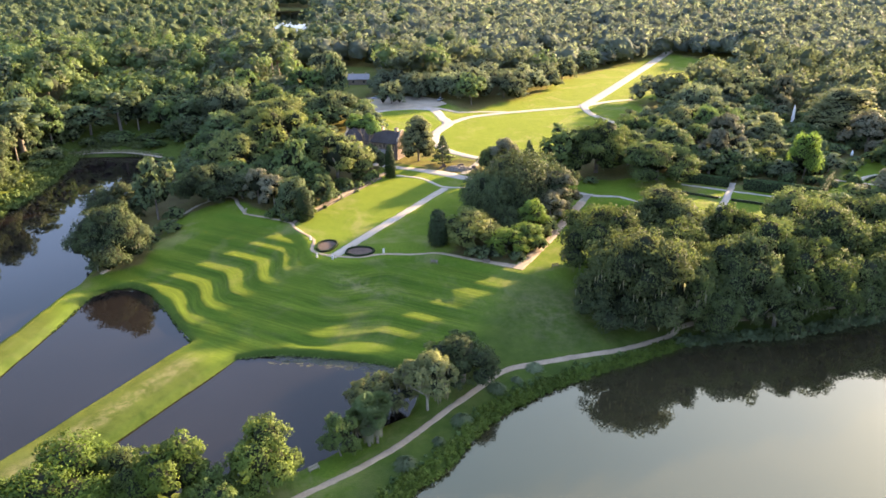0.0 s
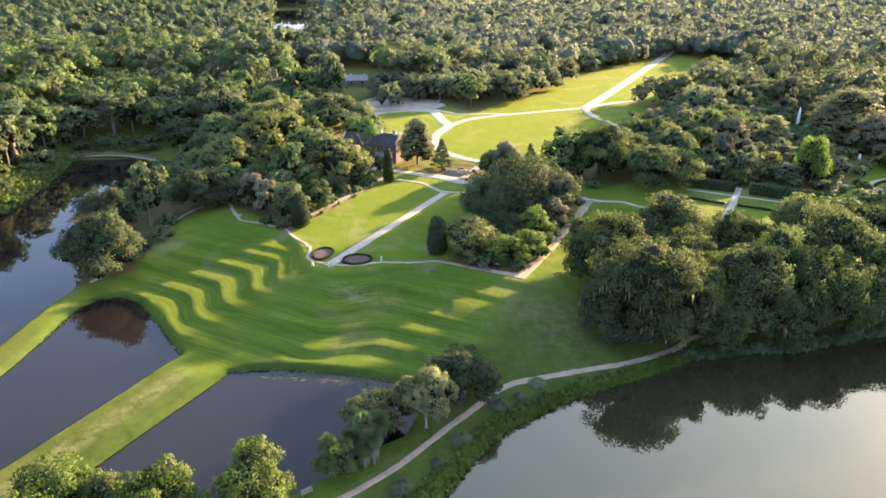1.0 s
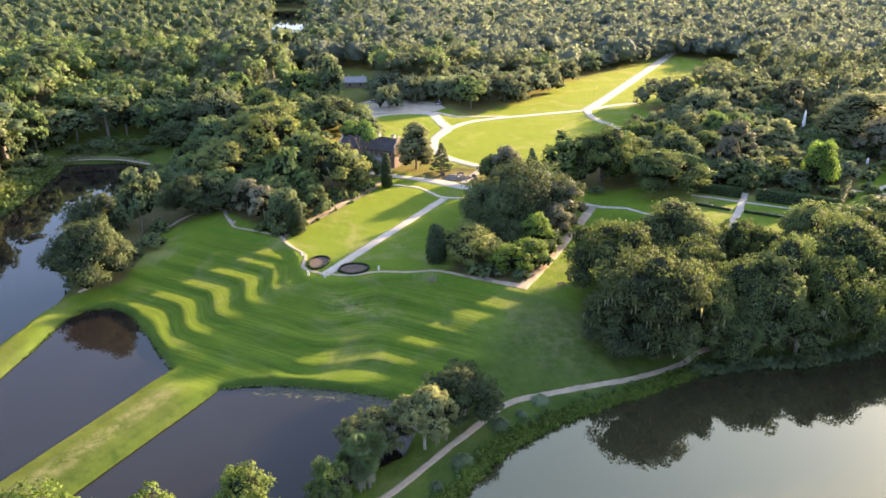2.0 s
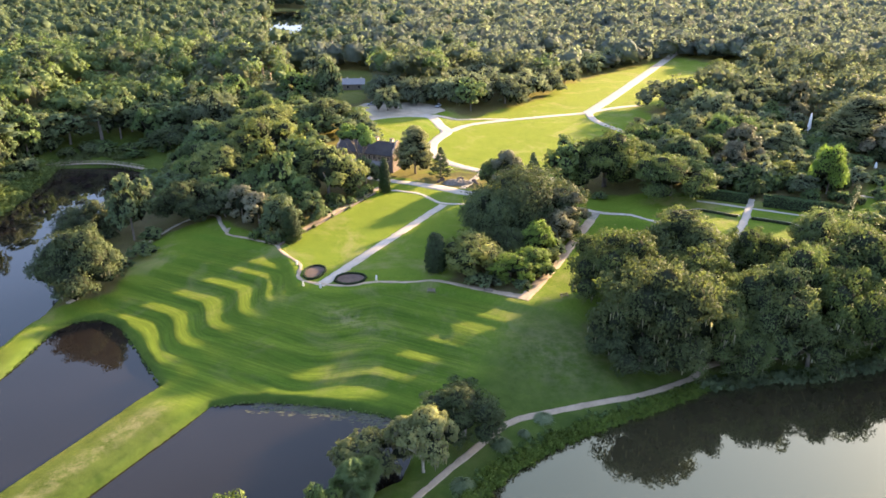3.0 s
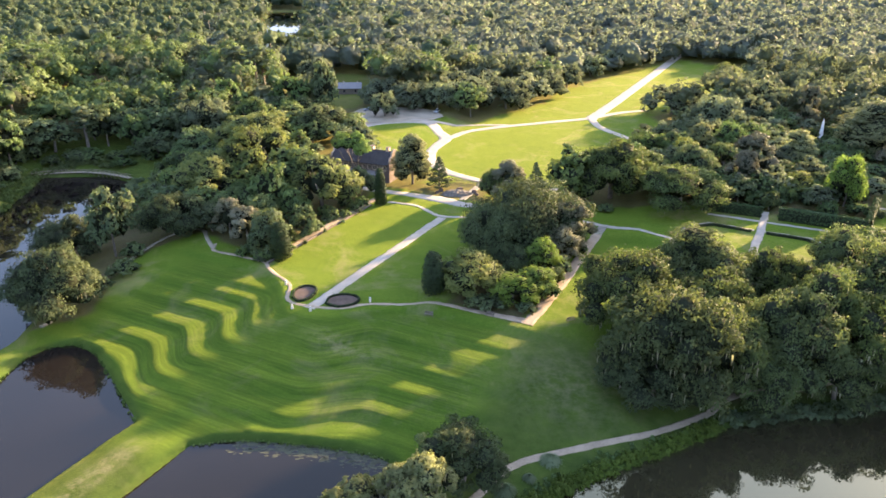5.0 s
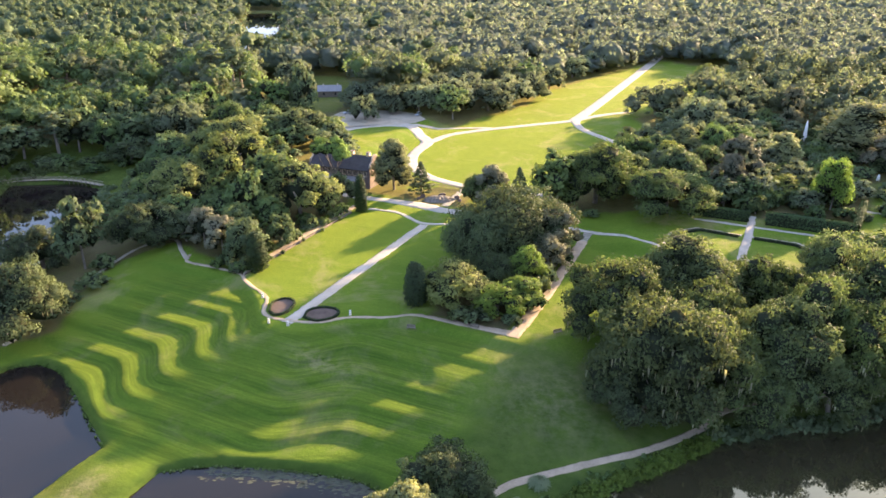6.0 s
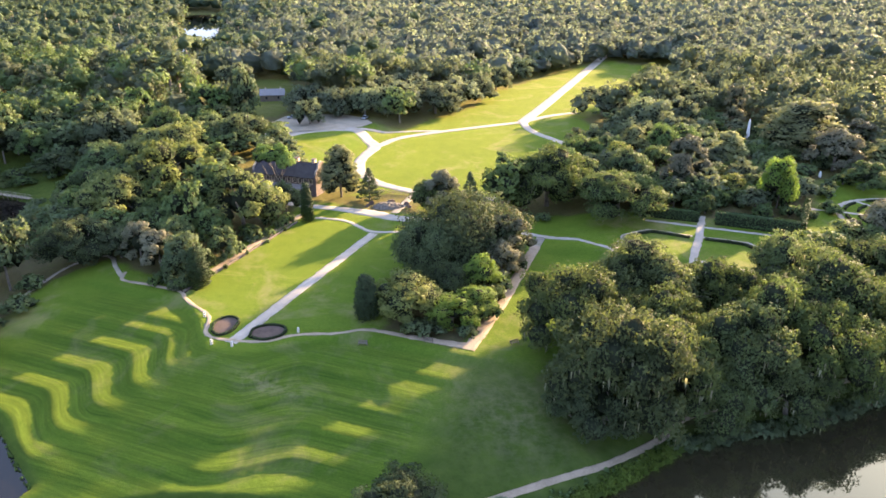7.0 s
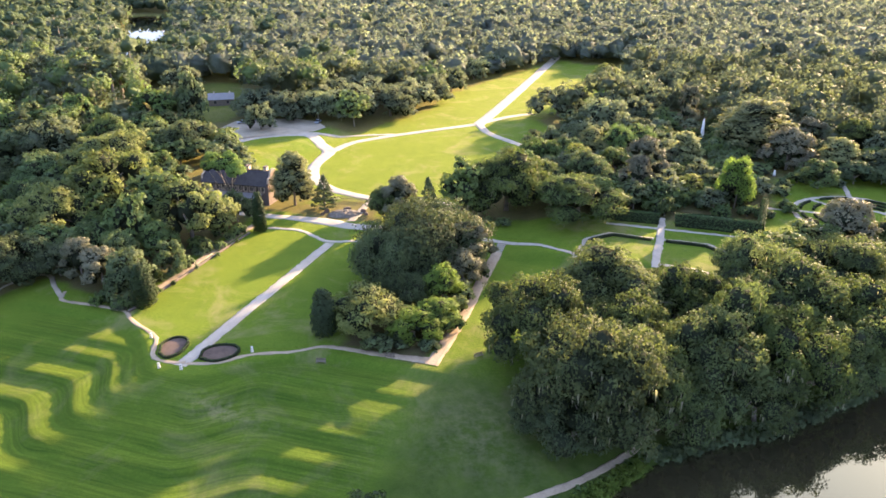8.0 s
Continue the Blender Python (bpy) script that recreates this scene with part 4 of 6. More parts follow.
for i in range(34):
    a = RNG.random()
    x, y = -162 - 14 * RNG.random() + 8 * a, 196 + 110 * a
    plant(("shrub", "dshrub", "shrub")[i % 3], float(x), float(y), float(3 + 4 * RNG.random()), float(3 + 2.5 * RNG.random()), "undergrowth along the creek")
for i in range(70):
    x, y = 122 + 52 * RNG.random(), 240 + 80 * RNG.random()
    if sdist(SCRUB, np.array([x]), np.array([y]))[0] < 1 and math.hypot(x - 154.5, y - 308) > 5:
        plant(("shrub", "dshrub")[i % 2], float(x), float(y), float(3 + 2.5 * RNG.random()), float(2.6 + 1.6 * RNG.random()), "evergreens of the walled garden")
for i in range(12):
    plant(("shrub", "dshrub")[i % 2], float(-152 + 42 * RNG.random()), float(294 + 12 * RNG.random()), float(2 + 2 * RNG.random()), float(3 + 2 * RNG.random()), "undergrowth along the creek")
for i in range(16):
    q = (i + 0.5) / 16
    plant("woak", float(-152 - 66 * q + 4 * RNG.normal() - (i % 2) * 9), float(208 - 88 * q + 3 * RNG.normal()), float(22 + 3 * RNG.random()), float(8 + 2 * RNG.random()), "trees by the creek")
for x, y, h, r in [(141, 297, 3, 2.6), (145, 301, 3, 2.6), (149, 305, 3, 2.4), (144, 291, 3.2, 2.8), (150, 297, 2.8, 2.4), (154, 302, 3, 2.6), (140, 287, 3, 2.8), (148, 286, 3, 2.5), (155, 293, 3, 2.4), (136, 280, 3.5, 3), (143, 278, 3, 2.6), (117, 246, 6, 4.2), (120, 257, 4.5, 3.2), (131, 262, 4, 3.4)]:
    plant("sshrub", x, y, h, r, "evergreens of the walled garden", "rounded pale grey-green garden shrub")
# close growth between creek and house
FILL = [(-99, 284), (-97, 302), (-60, 302), (-44, 262), (-50, 240), (-60, 216), (-78, 212), (-88, 226)]
for i in range(420):
    x, y = -112 + 70 * RNG.random(), 208 + 96 * RNG.random()
    if sdist(FILL, np.array([x]), np.array([y]))[0] < 0 and all(math.hypot(x - a, y - b) > 0.62 * r + 3.0 for a, b, r in STANDING):
        plant(("woak", "wood", "woak")[i % 3], float(x), float(y), float(8.5 + 4 * RNG.random()), float(5 + 2 * RNG.random()), "trees by the creek")
for x, y, h, r in [(-158, 214, 23, 9), (-161, 236, 25, 12), (-172, 254, 24, 10)]:
    plant("creek", x, y, h, r, "trees by the creek")
# close growth among the trees beyond the side lawn
for i in range(500):
    x, y = 62 + 112 * RNG.random(), 225 + 120 * RNG.random()
    p, q = np.array([x]), np.array([y])
    if sdist(SIDE_WOOD, p, q)[0] < -3 and sdist(GREEN, p, q)[0] > 6 and sdist(SCRUB, p, q)[0] > 3 and math.hypot(x - 154.5, y - 308) > 6 and all(math.hypot(x - a, y - b) > 0.6 * r + 2.4 for a, b, r in STANDING):
        plant(("eoak", "wood", "eoak")[i % 3], float(x), float(y), float(6.5 + 4 * RNG.random()), float(4 + 1.6 * RNG.random()), "trees beyond the side lawn")
# round the statue walk, towards the round garden
for k, x, y, h, r in [("mag", 161, 261, 16.5, 9.5), ("pale", 175, 254, 13, 6.8), ("b", 157, 238.5, 10, 6), ("b", 173, 242, 8.5, 6), ("b", 182, 240, 7, 5.5), ("fresh", 185, 266, 8, 5), ("b", 192, 256, 8, 7),
                      ("mag", 186, 284, 13, 7), ("olive", 200, 276, 15, 9), ("b", 176, 268, 9, 6), ("shrub", 141, 233, 3.8, 2.7), ("shrub", 134.5, 219.5, 3.0, 2.8), ("sshrub", 165, 240, 3, 3)]:
    plant(k, x, y, h, r, "trees round the statue walk")
HOLLOW = [(146, 262), (141, 282), (150, 300), (166, 330), (188, 338), (200, 310), (196, 284), (178, 262)]
for i in range(100):
    x, y = 140 + 60 * RNG.random(), 260 + 78 * RNG.random()
    if sdist(HOLLOW, np.array([x]), np.array([y]))[0] < -1 and math.hypot(x - 154.5, y - 308) > 6:
        plant(("shrub", "dshrub", "sshrub", "dshrub")[i % 4], float(x), float(y), float(2.6 + 3 * RNG.random()), float(2.6 + 1.8 * RNG.random()), "evergreens of the walled garden")
# low evergreens of the walled garden
for i in range(60):
    a, b = RNG.random(), RNG.random()
    x, y = 84 + 36 * a + 30 * b, 231 - 19 * a + 44 * b
    if sdist(GARDEN, np.array([x]), np.array([y]))[0] > 3:
        plant(("shrub", "dshrub", "shrub")[i % 3], float(x), float(y), float(3.5 + 3.5 * RNG.random()), float(3 + 2 * RNG.random()), "evergreens of the walled garden")

# ---- woods ----
CREEKSIDE = [(-116, 282), (-104, 300), (-60, 300), (-40, 256), (-62, 208), (-82, 205), (-108, 215)]
CLEAR = [GARDEN, GREEN, YARD, MEADOW, PARK, SCRUB, CREEKSIDE, SIDE_WOOD]


def wood_places(step, y0, y1, seed, lo=0.74, hi=0.98):
    """Jittered places for trees, fanning out with distance."""
    rng = np.random.default_rng(seed)
    ys = np.arange(y0, y1, step)
    out = []
    for j, yy in enumerate(ys):
        xs = np.arange(-lo * yy - 60, hi * yy + 40, step) + (j % 2) * step / 2
        out.append(np.stack([xs, np.full(len(xs), yy)], 1))
    p = np.concatenate(out) + rng.uniform(-0.38, 0.38, size=(sum(len(o) for o in out), 2)) * step
    free = np.minimum.reduce([sdist(q, p[:, 0], p[:, 1]) for q in CLEAR])
    keep = (free > 3.0) & (wet(p[:, 0], p[:, 1]) > 2.5 + 2.5 * (p[:, 1] > 440))
    hu, hv = uvs(p[:, 0], p[:, 1])
    keep &= ~((hu > 58) & (hu < 100) & (hv > -60) & (hv < -22))
    keep &= ~((p[:, 0] > -22) & (p[:, 0] < 30) & (p[:, 1] > 235) & (p[:, 1] < 300))
    for x, y, r in STANDING:
        keep &= np.hypot(p[:, 0] - x, p[:, 1] - y) > r * 0.62 + 2.6
    return p[keep], rng


places, wr = wood_places(10.0, 120, 445, 5)
near_first = np.argsort(np.hypot(places[:, 0] - 5, places[:, 1] - 20))
tally = {"wood": 0, "woak": 0, "eoak": 0, "pine": 0}
rest = []
for i in near_first:
    x, y = places[i]
    lean_oak = 0.30 + 0.5 * (x > -20)
    q = wr.random()
    k = "pine" if q > 0.94 and x < -60 else (("eoak" if x > 20 else "woak") if q < lean_oak else "wood")
    h = (16.5 + 3.9 * wr.normal() + 6.0 * (x < -98)) * (0.78 if x > 90 and y < 440 else 1)
    r = 5.2 + 4.6 * wr.random() ** 1.6
    if -178 < x < -100 and 288 < y < 372:
        h = min(h, 15 + wr.random())
    if -95 < x < -12 and 278 < y < 362:
        h, r = 9 + 2 * wr.random(), 5 + wr.random()
    if tally[k] < {"wood": 90, "woak": 40, "eoak": 40, "pine": 30}[k]:
        tally[k] += 1
        plant(k, float(x), float(y), float(np.clip(h, 10, 27)) * (1.15 if k == "pine" else 1), float(r), "trees of the woods")
    else:
        rest.append((x, y, h, r))


def wood_mass(name, spots, lobes, per_lobe, size, seed, leaf, label, sides=7, rings=4, core=0.78):
    """Far woods as one object: every tree a rough dense dome, billowed with clumps of leaf sprays."""
    rng = np.random.default_rng(seed)
    n = len(spots)
    z = land(spots[:, 0], spots[:, 1])
    h, r = spots[:, 2], spots[:, 3]
    # the dense inside of each crown
    deep = np.minimum(r * (0.62 + 0.48 * rng.random(n)), h * 0.5)
    mid = np.column_stack([spots[:, :2], z + h - deep])
    th = np.linspace(0.1, math.pi * 0.72, rings)[None, :, None]
    ph = np.linspace(0, 2 * math.pi, sides, endpoint=False)[None, None, :] + 6.28 * rng.random((n, 1, 1)) + 0.45 * np.arange(rings)[None, :, None]
    d = np.stack([np.sin(th) * np.cos(ph), np.sin(th) * np.sin(ph), np.cos(th) + 0 * ph], -1).reshape(n, -1, 3)
    k = core * (1 + 0.16 * rng.normal(size=(n, d.shape[1], 1)))
    dome = mid[:, None] + d * k * np.stack([r, r, deep], -1)[:, None]
    one = []
    for i in range(rings - 1):
        for m in range(sides):
            a, b, e, g = i * sides + m, i * sides + (m + 1) % sides, (i + 1) * sides + (m + 1) % sides, (i + 1) * sides + m
            one += [(a, g, e), (a, e, b)]
    one += [(0, m, m + 1) for m in range(1, sides - 1)]
    dome_f = (np.array(one)[None] + (np.arange(n) * d.shape[1])[:, None, None]).reshape(-1, 3)
    # billows on its outside
    up = unit(n * lobes, rng).reshape(n, lobes, 3)
    up[..., 2] = np.abs(up[..., 2]) * 1.15 - 0.2
    up /= np.linalg.norm(up, axis=2)[..., None]
    rr = r[:, None] * (0.20 + 0.30 * rng.random((n, lobes)))
    cen = (mid[:, None] + up * np.stack([r, r, deep], -1)[:, None] * (0.70 + 0.32 * rng.random((n, lobes, 1)))).reshape(-1, 3)
    rr = rr.reshape(-1)
    e = unit(len(cen) * per_lobe, rng)
    out = np.repeat(up.reshape(-1, 3), per_lobe, 0)
    e = np.where(((e * out).sum(1) < -0.1)[:, None], -e, e)
    p = np.repeat(cen, per_lobe, 0) + e * (np.repeat(rr, per_lobe) * (0.68 + 0.4 * rng.random(len(e))))[:, None] * [1, 1, 0.85]
    nrm = e + 0.5 * rng.normal(size=e.shape)
    nrm /= np.linalg.norm(nrm, axis=1)[:, None]
    t = np.cross(nrm, unit(len(p), rng))
    t /= np.linalg.norm(t, axis=1)[:, None]
    b = np.cross(nrm, t)
    s = (size * (0.6 + 0.8 * rng.random(len(p))))[:, None]
    co = np.stack([p - t * s, p + t * s * 0.6 - b * s * 0.8, p + t * s * 0.6 + b * s * 0.8], 1).reshape(-1, 3)
    soft = e * 0.40 + 0.62 * out + 0.06 * nrm
    soft /= np.linalg.norm(soft, axis=1)[:, None]
    dome = dome.reshape(-1, 3)
    ragged = d.reshape(-1, 3) + 0.42 * rng.normal(size=dome.shape)
    ragged /= np.linalg.norm(ragged, axis=1)[:, None]
    return tagged(mesh_from(name, np.concatenate([dome, co]), np.concatenate([dome_f, np.arange(len(co)).reshape(-1, 3) + len(dome)]), leaf,
                            normals=np.concatenate([ragged, np.repeat(soft, 3, 0)])), label, "woodland", kind="stuff")


def spots_of(p, rng, hmin=9, hvar=11, rmin=5.6, rvar=7.0):
    return np.column_stack([p, hmin + hvar * rng.random(len(p)), rmin + rvar * rng.random(len(p))])


def split(s, seed, share):
    q = np.random.default_rng(seed).random(len(s))
    return s[q < share], s[q >= share]


mid_spots = np.array(rest)
def west_east(s, seed):
    q = s[:, 0] + 90 * np.random.default_rng(seed).normal(size=len(s)) < -60 - 0.1 * s[:, 1]
    return s[q], s[~q]


m1, m2 = west_east(mid_spots, 3)
wood_mass("woods", m1, 14, 20, 0.71, 25, BROAD, "mixed green broad-leaved woods round the park", core=0.6)
wood_mass("woods", m2, 14, 20, 0.71, 26, EASTOAK, "live oak woods round the park, moss-grey and hazed in leaf colour", core=0.6)
p2, r2 = wood_places(12.4, 440, 800, 6, 0.68, 0.92)
a1, b1 = west_east(spots_of(p2, r2), 1)
tall, low_wood = split(a1, 9, 0.45)
tall[:, 2] += 7
tall[:, 3] *= 0.55
wood_mass("woods", low_wood, 10, 10, 1.15, 21, PINELEAF, "dark mixed woods beyond the park")
wood_mass("pine_stand", tall, 7, 12, 0.7, 27, PINELEAF, "tall pines standing above the far woods")
stems = [tube([(x, y, 4.0), (x + 0.3, y, 14.0), (x, y, 5.0 + hh)], [0.3, 0.24, 0.08], 3) for x, y, hh, rr in tall]
tagged(mesh_from("pine_stems", *joined(stems), PALEBARK), "bare pale stems of the far pines", "tree trunks", kind="stuff")
wood_mass("woods", b1, 10, 10, 1.15, 22, HAZYLEAF, "live oak woods beyond the park, haze put into the leaf colour")
p3, r3 = wood_places(17.0, 800, 1900, 7, 0.67, 0.9)
a2, b2 = west_east(spots_of(p3, r3, 11, 10, 8.0, 8.0), 2)
wood_mass("far_woods", a2, 4, 4, 2.2, 23, PINELEAF, "far pine woods reaching to the horizon", 5, 3)
wood_mass("far_woods", b2, 4, 4, 2.2, 24, HAZYLEAF, "far green woods reaching to the horizon", 5, 3)

# ---- buildings ----


def box(bm, x0, x1, y0, y1, z0, z1):
    v = [bm.verts.new(p) for p in ((x0, y0, z0), (x1, y0, z0), (x1, y1, z0), (x0, y1, z0), (x0, y0, z1), (x1, y0, z1), (x1, y1, z1), (x0, y1, z1))]
    for f in ((3, 2, 1, 0), (4, 5, 6, 7), (0, 1, 5, 4), (1, 2, 6, 5), (2, 3, 7, 6), (3, 0, 4, 7)):
        bm.faces.new([v[i] for i in f])


def prism(bm, outline, a, b, along="y"):
    """An outline in the x-z (or y-z) plane drawn out from a to b."""
    def at(p, q):
        return (p[0], q, p[1]) if along == "y" else (q, p[0], p[1])
    lo, hi = [bm.verts.new(at(p, a)) for p in outline], [bm.verts.new(at(p, b)) for p in outline]
    bm.faces.new(lo)
    bm.faces.new(hi[::-1])
    for i in range(len(outline)):
        j = (i + 1) % len(outline)
        bm.faces.new([lo[j], lo[i], hi[i], hi[j]])


def bpart(name, draw, material, parent, label="", bevel=0.0):
    """A part from a function that draws it into a bmesh."""
    bm = bmesh.new()
    draw(bm)
    if bevel:
        bmesh.ops.bevel(bm, geom=bm.edges[:], offset=bevel, segments=1, affect="EDGES")
    bmesh.ops.recalc_face_normals(bm, faces=bm.faces[:])
    me = bpy.data.meshes.new(name)
    bm.to_mesh(me)
    bm.free()
    me.materials.append(material)
    return part(name, me, parent, label)


def turned():
    return math.degrees(math.atan2(-AX, AY))


def wall_with_openings(bm, x0, x1, y0, y1, z0, z1, holes):
    """A wall along x, y0 to y1 thick, with rectangular openings (x, z, width, height) going through, in one row or more."""
    xs = sorted({x0, x1, *[h[0] - h[2] / 2 for h in holes], *[h[0] + h[2] / 2 for h in holes]})
    zs = sorted({z0, z1, *[h[1] for h in holes], *[h[1] + h[3] for h in holes]})
    for xa, xb in zip(xs, xs[1:]):
        for za, zb in zip(zs, zs[1:]):
            cx, cz = (xa + xb) / 2, (za + zb) / 2
            if not any(abs(cx - h[0]) < h[2] / 2 and h[1] < cz < h[1] + h[3] for h in holes):
                box(bm, xa, xb, y0, y1, za, zb)
    bmesh.ops.remove_doubles(bm, verts=bm.verts, dist=0.0005)


def window(house, x, y, z, w, h):
    """An arched sash window: frame with mullions, dark pane, pale sill."""
    win = bpart("window", lambda bm: [box(bm, x - w / 2, x - w / 2 + 0.1, y + 0.1, y + 0.2, z, z + h), box(bm, x + w / 2 - 0.1, x + w / 2, y + 0.1, y + 0.2, z, z + h),
                                      box(bm, x - w / 2 + 0.1, x + w / 2 - 0.1, y + 0.1, y + 0.2, z + h - 0.12, z + h), box(bm, x - w / 2 + 0.1, x + w / 2 - 0.1, y + 0.1, y + 0.2, z, z + 0.1),
                                      box(bm, x - 0.04, x + 0.04, y + 0.11, y + 0.19, z + 0.1, z + h - 0.12)], TAN, house)
    bpart("pane", lambda bm: box(bm, x - w / 2 + 0.02, x + w / 2 - 0.02, y + 0.22, y + 0.24, z + 0.02, z + h - 0.02), GLASS, win)
    bpart("sill", lambda bm: box(bm, x - w / 2 - 0.1, x + w / 2 + 0.1, y - 0.1, y + 0.09, z - 0.12, z - 0.004), TAN, win, "pale stone sill")


def arch_outline(x, w, z0, z1, n=7):
    """Half the surround of an arch, as a closed outline round an opening w wide."""
    r = w / 2
    inner = [(x - r, z0)] + [(x + r * math.cos(a), z1 - r + r * math.sin(a)) for a in np.linspace(math.pi, 0, n)] + [(x + r, z0)]
    R = r + 0.16
    outer = [(x + R, z0)] + [(x + R * math.cos(a), z1 - r + R * math.sin(a)) for a in np.linspace(0, math.pi, n)] + [(x - R, z0)]
    return inner + outer


def old_house():
    """The long brick house: slate roof, shaped end gables, three chimneys, a row of arched windows, a lean-to porch on an arcade."""
    x, y = -26.0, 266.4
    house = new("house")
    L, D, E, RZ = 11.0, 4.4, 6.1, 9.4
    cols = [-9.6 + 1.92 * i for i in range(11)]
    bpart("wall", lambda bm: wall_with_openings(bm, -L, L, -D, -D + 0.4, -0.6, E, [(c, 3.85, 1.1, 1.75) for c in cols] + [(c, 0.1, 1.4, 2.2) for c in cols[1::2]]), BRICK, house, "old dark brick front wall")
    bpart("wall", lambda bm: wall_with_openings(bm, -L, L, D - 0.4, D, -0.6, E, [(c, 3.85, 1.1, 1.7) for c in cols[::2]]), BRICK, house)
    bpart("floor", lambda bm: box(bm, -L + 0.5, L - 0.5, -D + 0.45, D - 0.45, 2.7, 2.9), WOODGREY, house)
    gable = [(-D - 0.05, -0.6), (-D - 0.05, E + 0.5), (-D + 0.5, E + 0.7), (-D + 0.8, E + 1.7), (-2.2, E + 2.2), (-1.8, E + 3.4), (-1.0, E + 4.1), (0, E + 4.4),
             (1.0, E + 4.1), (1.8, E + 3.4), (2.2, E + 2.2), (D - 0.8, E + 1.7), (D - 0.5, E + 0.7), (D + 0.05, E + 0.5), (D + 0.05, -0.6)]
    for a, b in ((-L - 0.45, -L - 0.002), (L + 0.002, L + 0.45)):
        g = bpart("gable", lambda bm: prism(bm, gable, a, b, "x"), BRICK, house, "curved brick end gable")
        bpart("coping", lambda bm: prism(bm, [(p[0], p[1] + 0.01) for p in gable[2:13]] + [(p[0], p[1] + 0.17) for p in gable[12:1:-1]], a - 0.06, b + 0.06, "x"), TAN, g, "pale stone coping")
    for s in (-1, 1):
        bpart("roof", lambda bm: prism(bm, [(s * (D + 0.55), E - 0.32), (s * (D + 0.55), E - 0.1), (0, RZ + 0.25), (0, RZ)], -L, L, "x"), SLATE, house, "dark slate roof slope")
    bpart("ridge", lambda bm: box(bm, -L, L, -0.15, 0.15, RZ + 0.12, RZ + 0.36), SLATE, house)
    for cx in (-8.0, 2.8, 8.8):
        ch = bpart("chimney", lambda bm: box(bm, cx - 0.55, cx + 0.55, -0.75 + 0.5, 0.75 + 0.5, RZ - 1.4, RZ + 1.3), TAN, house, "pale rendered chimney", 0.04)
        bpart("chimney_cap", lambda bm: box(bm, cx - 0.7, cx + 0.7, -0.4, 1.4, RZ + 1.304, RZ + 1.5), BRICK, ch, "", 0.03)
    for c in cols:
        window(house, c, -D, 3.85, 1.1, 1.75)
        bpart("arch", lambda bm: prism(bm, arch_outline(c, 1.12, 3.85, 5.7), -D - 0.09, -D - 0.003, "y"), TAN, house, "pale arched window surround")
    for c in cols[1::2]:
        bpart("door", lambda bm: box(bm, c - 0.68, c + 0.68, -D + 0.12, -D + 0.2, 0.1, 2.28), WOODGREY, house)
    bpart("porch_roof", lambda bm: prism(bm, [(-D - 0.02, 3.35), (-D - 0.02, 3.5), (-D - 2.9, 2.82), (-D - 2.9, 2.65)], -L + 1.0, L - 1.5, "x"), TINROOF, house, "grey lean-to porch roof")
    for i in range(8):
        c = -L + 1.6 + i * 2.62
        bpart("post", lambda bm: box(bm, c - 0.16, c + 0.16, -D - 2.75, -D - 2.45, -0.5, 2.66), STONE, house, "", 0.03)
        if i < 7:
            bpart("arcade_arch", lambda bm: prism(bm, arch_outline(c + 1.31, 2.16, 1.2, 2.56, 9), -D - 2.7, -D - 2.5, "y"), STONE, house, "pale plaster arch")
    house.matrix_basis = pose(x, y, ground_z(x, y) + 0.2, 0, 0, -22.8)
    return tagged(house, "long two-storey old brick house with dark slate roof and chimneys", "house")


old_house()


def cottage(x, y, turn, L, D, E, R, wall, words, slope=SLATE):
    c = new("cottage")
    holes = [(-L * 0.5, 0.9, 1.0, 1.3), (L * 0.5, 0.9, 1.0, 1.3)]
    bpart("wall", lambda bm: wall_with_openings(bm, -L, L, -D, -D + 0.3, -0.5, E, holes), wall, c)
    bpart("wall", lambda bm: box(bm, -L, L, D - 0.3, D, -0.5, E), wall, c)
    for a, b in ((-L, -L + 0.3), (L - 0.3, L)):
        bpart("gable", lambda bm: prism(bm, [(-D + 0.305, -0.5), (D - 0.305, -0.5), (D - 0.305, E), (0, R - 0.12), (-D + 0.305, E)], a, b, "x"), wall, c)
    for s in (-1, 1):
        bpart("roof", lambda bm: prism(bm, [(s * (D + 0.4), E - 0.25), (s * (D + 0.4), E - 0.05), (0, R + 0.2), (0, R)], -L - 0.3, L + 0.3, "x"), slope, c)
    for cx in (-L * 0.55, L * 0.7):
        bpart("chimney", lambda bm: box(bm, cx - 0.3, cx + 0.3, -0.35, 0.35, R - 0.7, R + 0.9), TAN, c, "", 0.03)
    for h in holes:
        bpart("pane", lambda bm: box(bm, h[0] - 0.48, h[0] + 0.48, -D + 0.14, -D + 0.17, 0.92, 2.18), GLASS, c)
    bpart("door", lambda bm: box(bm, -0.5, 0.5, -D - 0.06, -D - 0.004, -0.1, 2.0), WOODGREY, c)
    c.matrix_basis = pose(x, y, ground_z(x, y) + 0.1, 0, 0, turn)
    return tagged(c, words, "house")


cottage(-48.5, 410, 4, 6.0, 3.4, 3.0, 5.4, WOODGREY, "low dark cottage with a grey roof in a clearing", TINROOF)
cottage(-66, 384, 60, 4.5, 3.0, 2.8, 4.8, WOODGREY, "grey wooden outbuilding among the trees")
# added building in place of a bright sunlit patch behind the oaks
cottage(-16, 399, -5, 6.0, 3.5, 3.4, 5.6, TAN, "tan building behind the drive oaks, added for a sunlit patch")
cottage(-74, 358, 15, 4.0, 2.4, 2.4, 3.9, TAN, "small tan lodge showing between tree crowns")


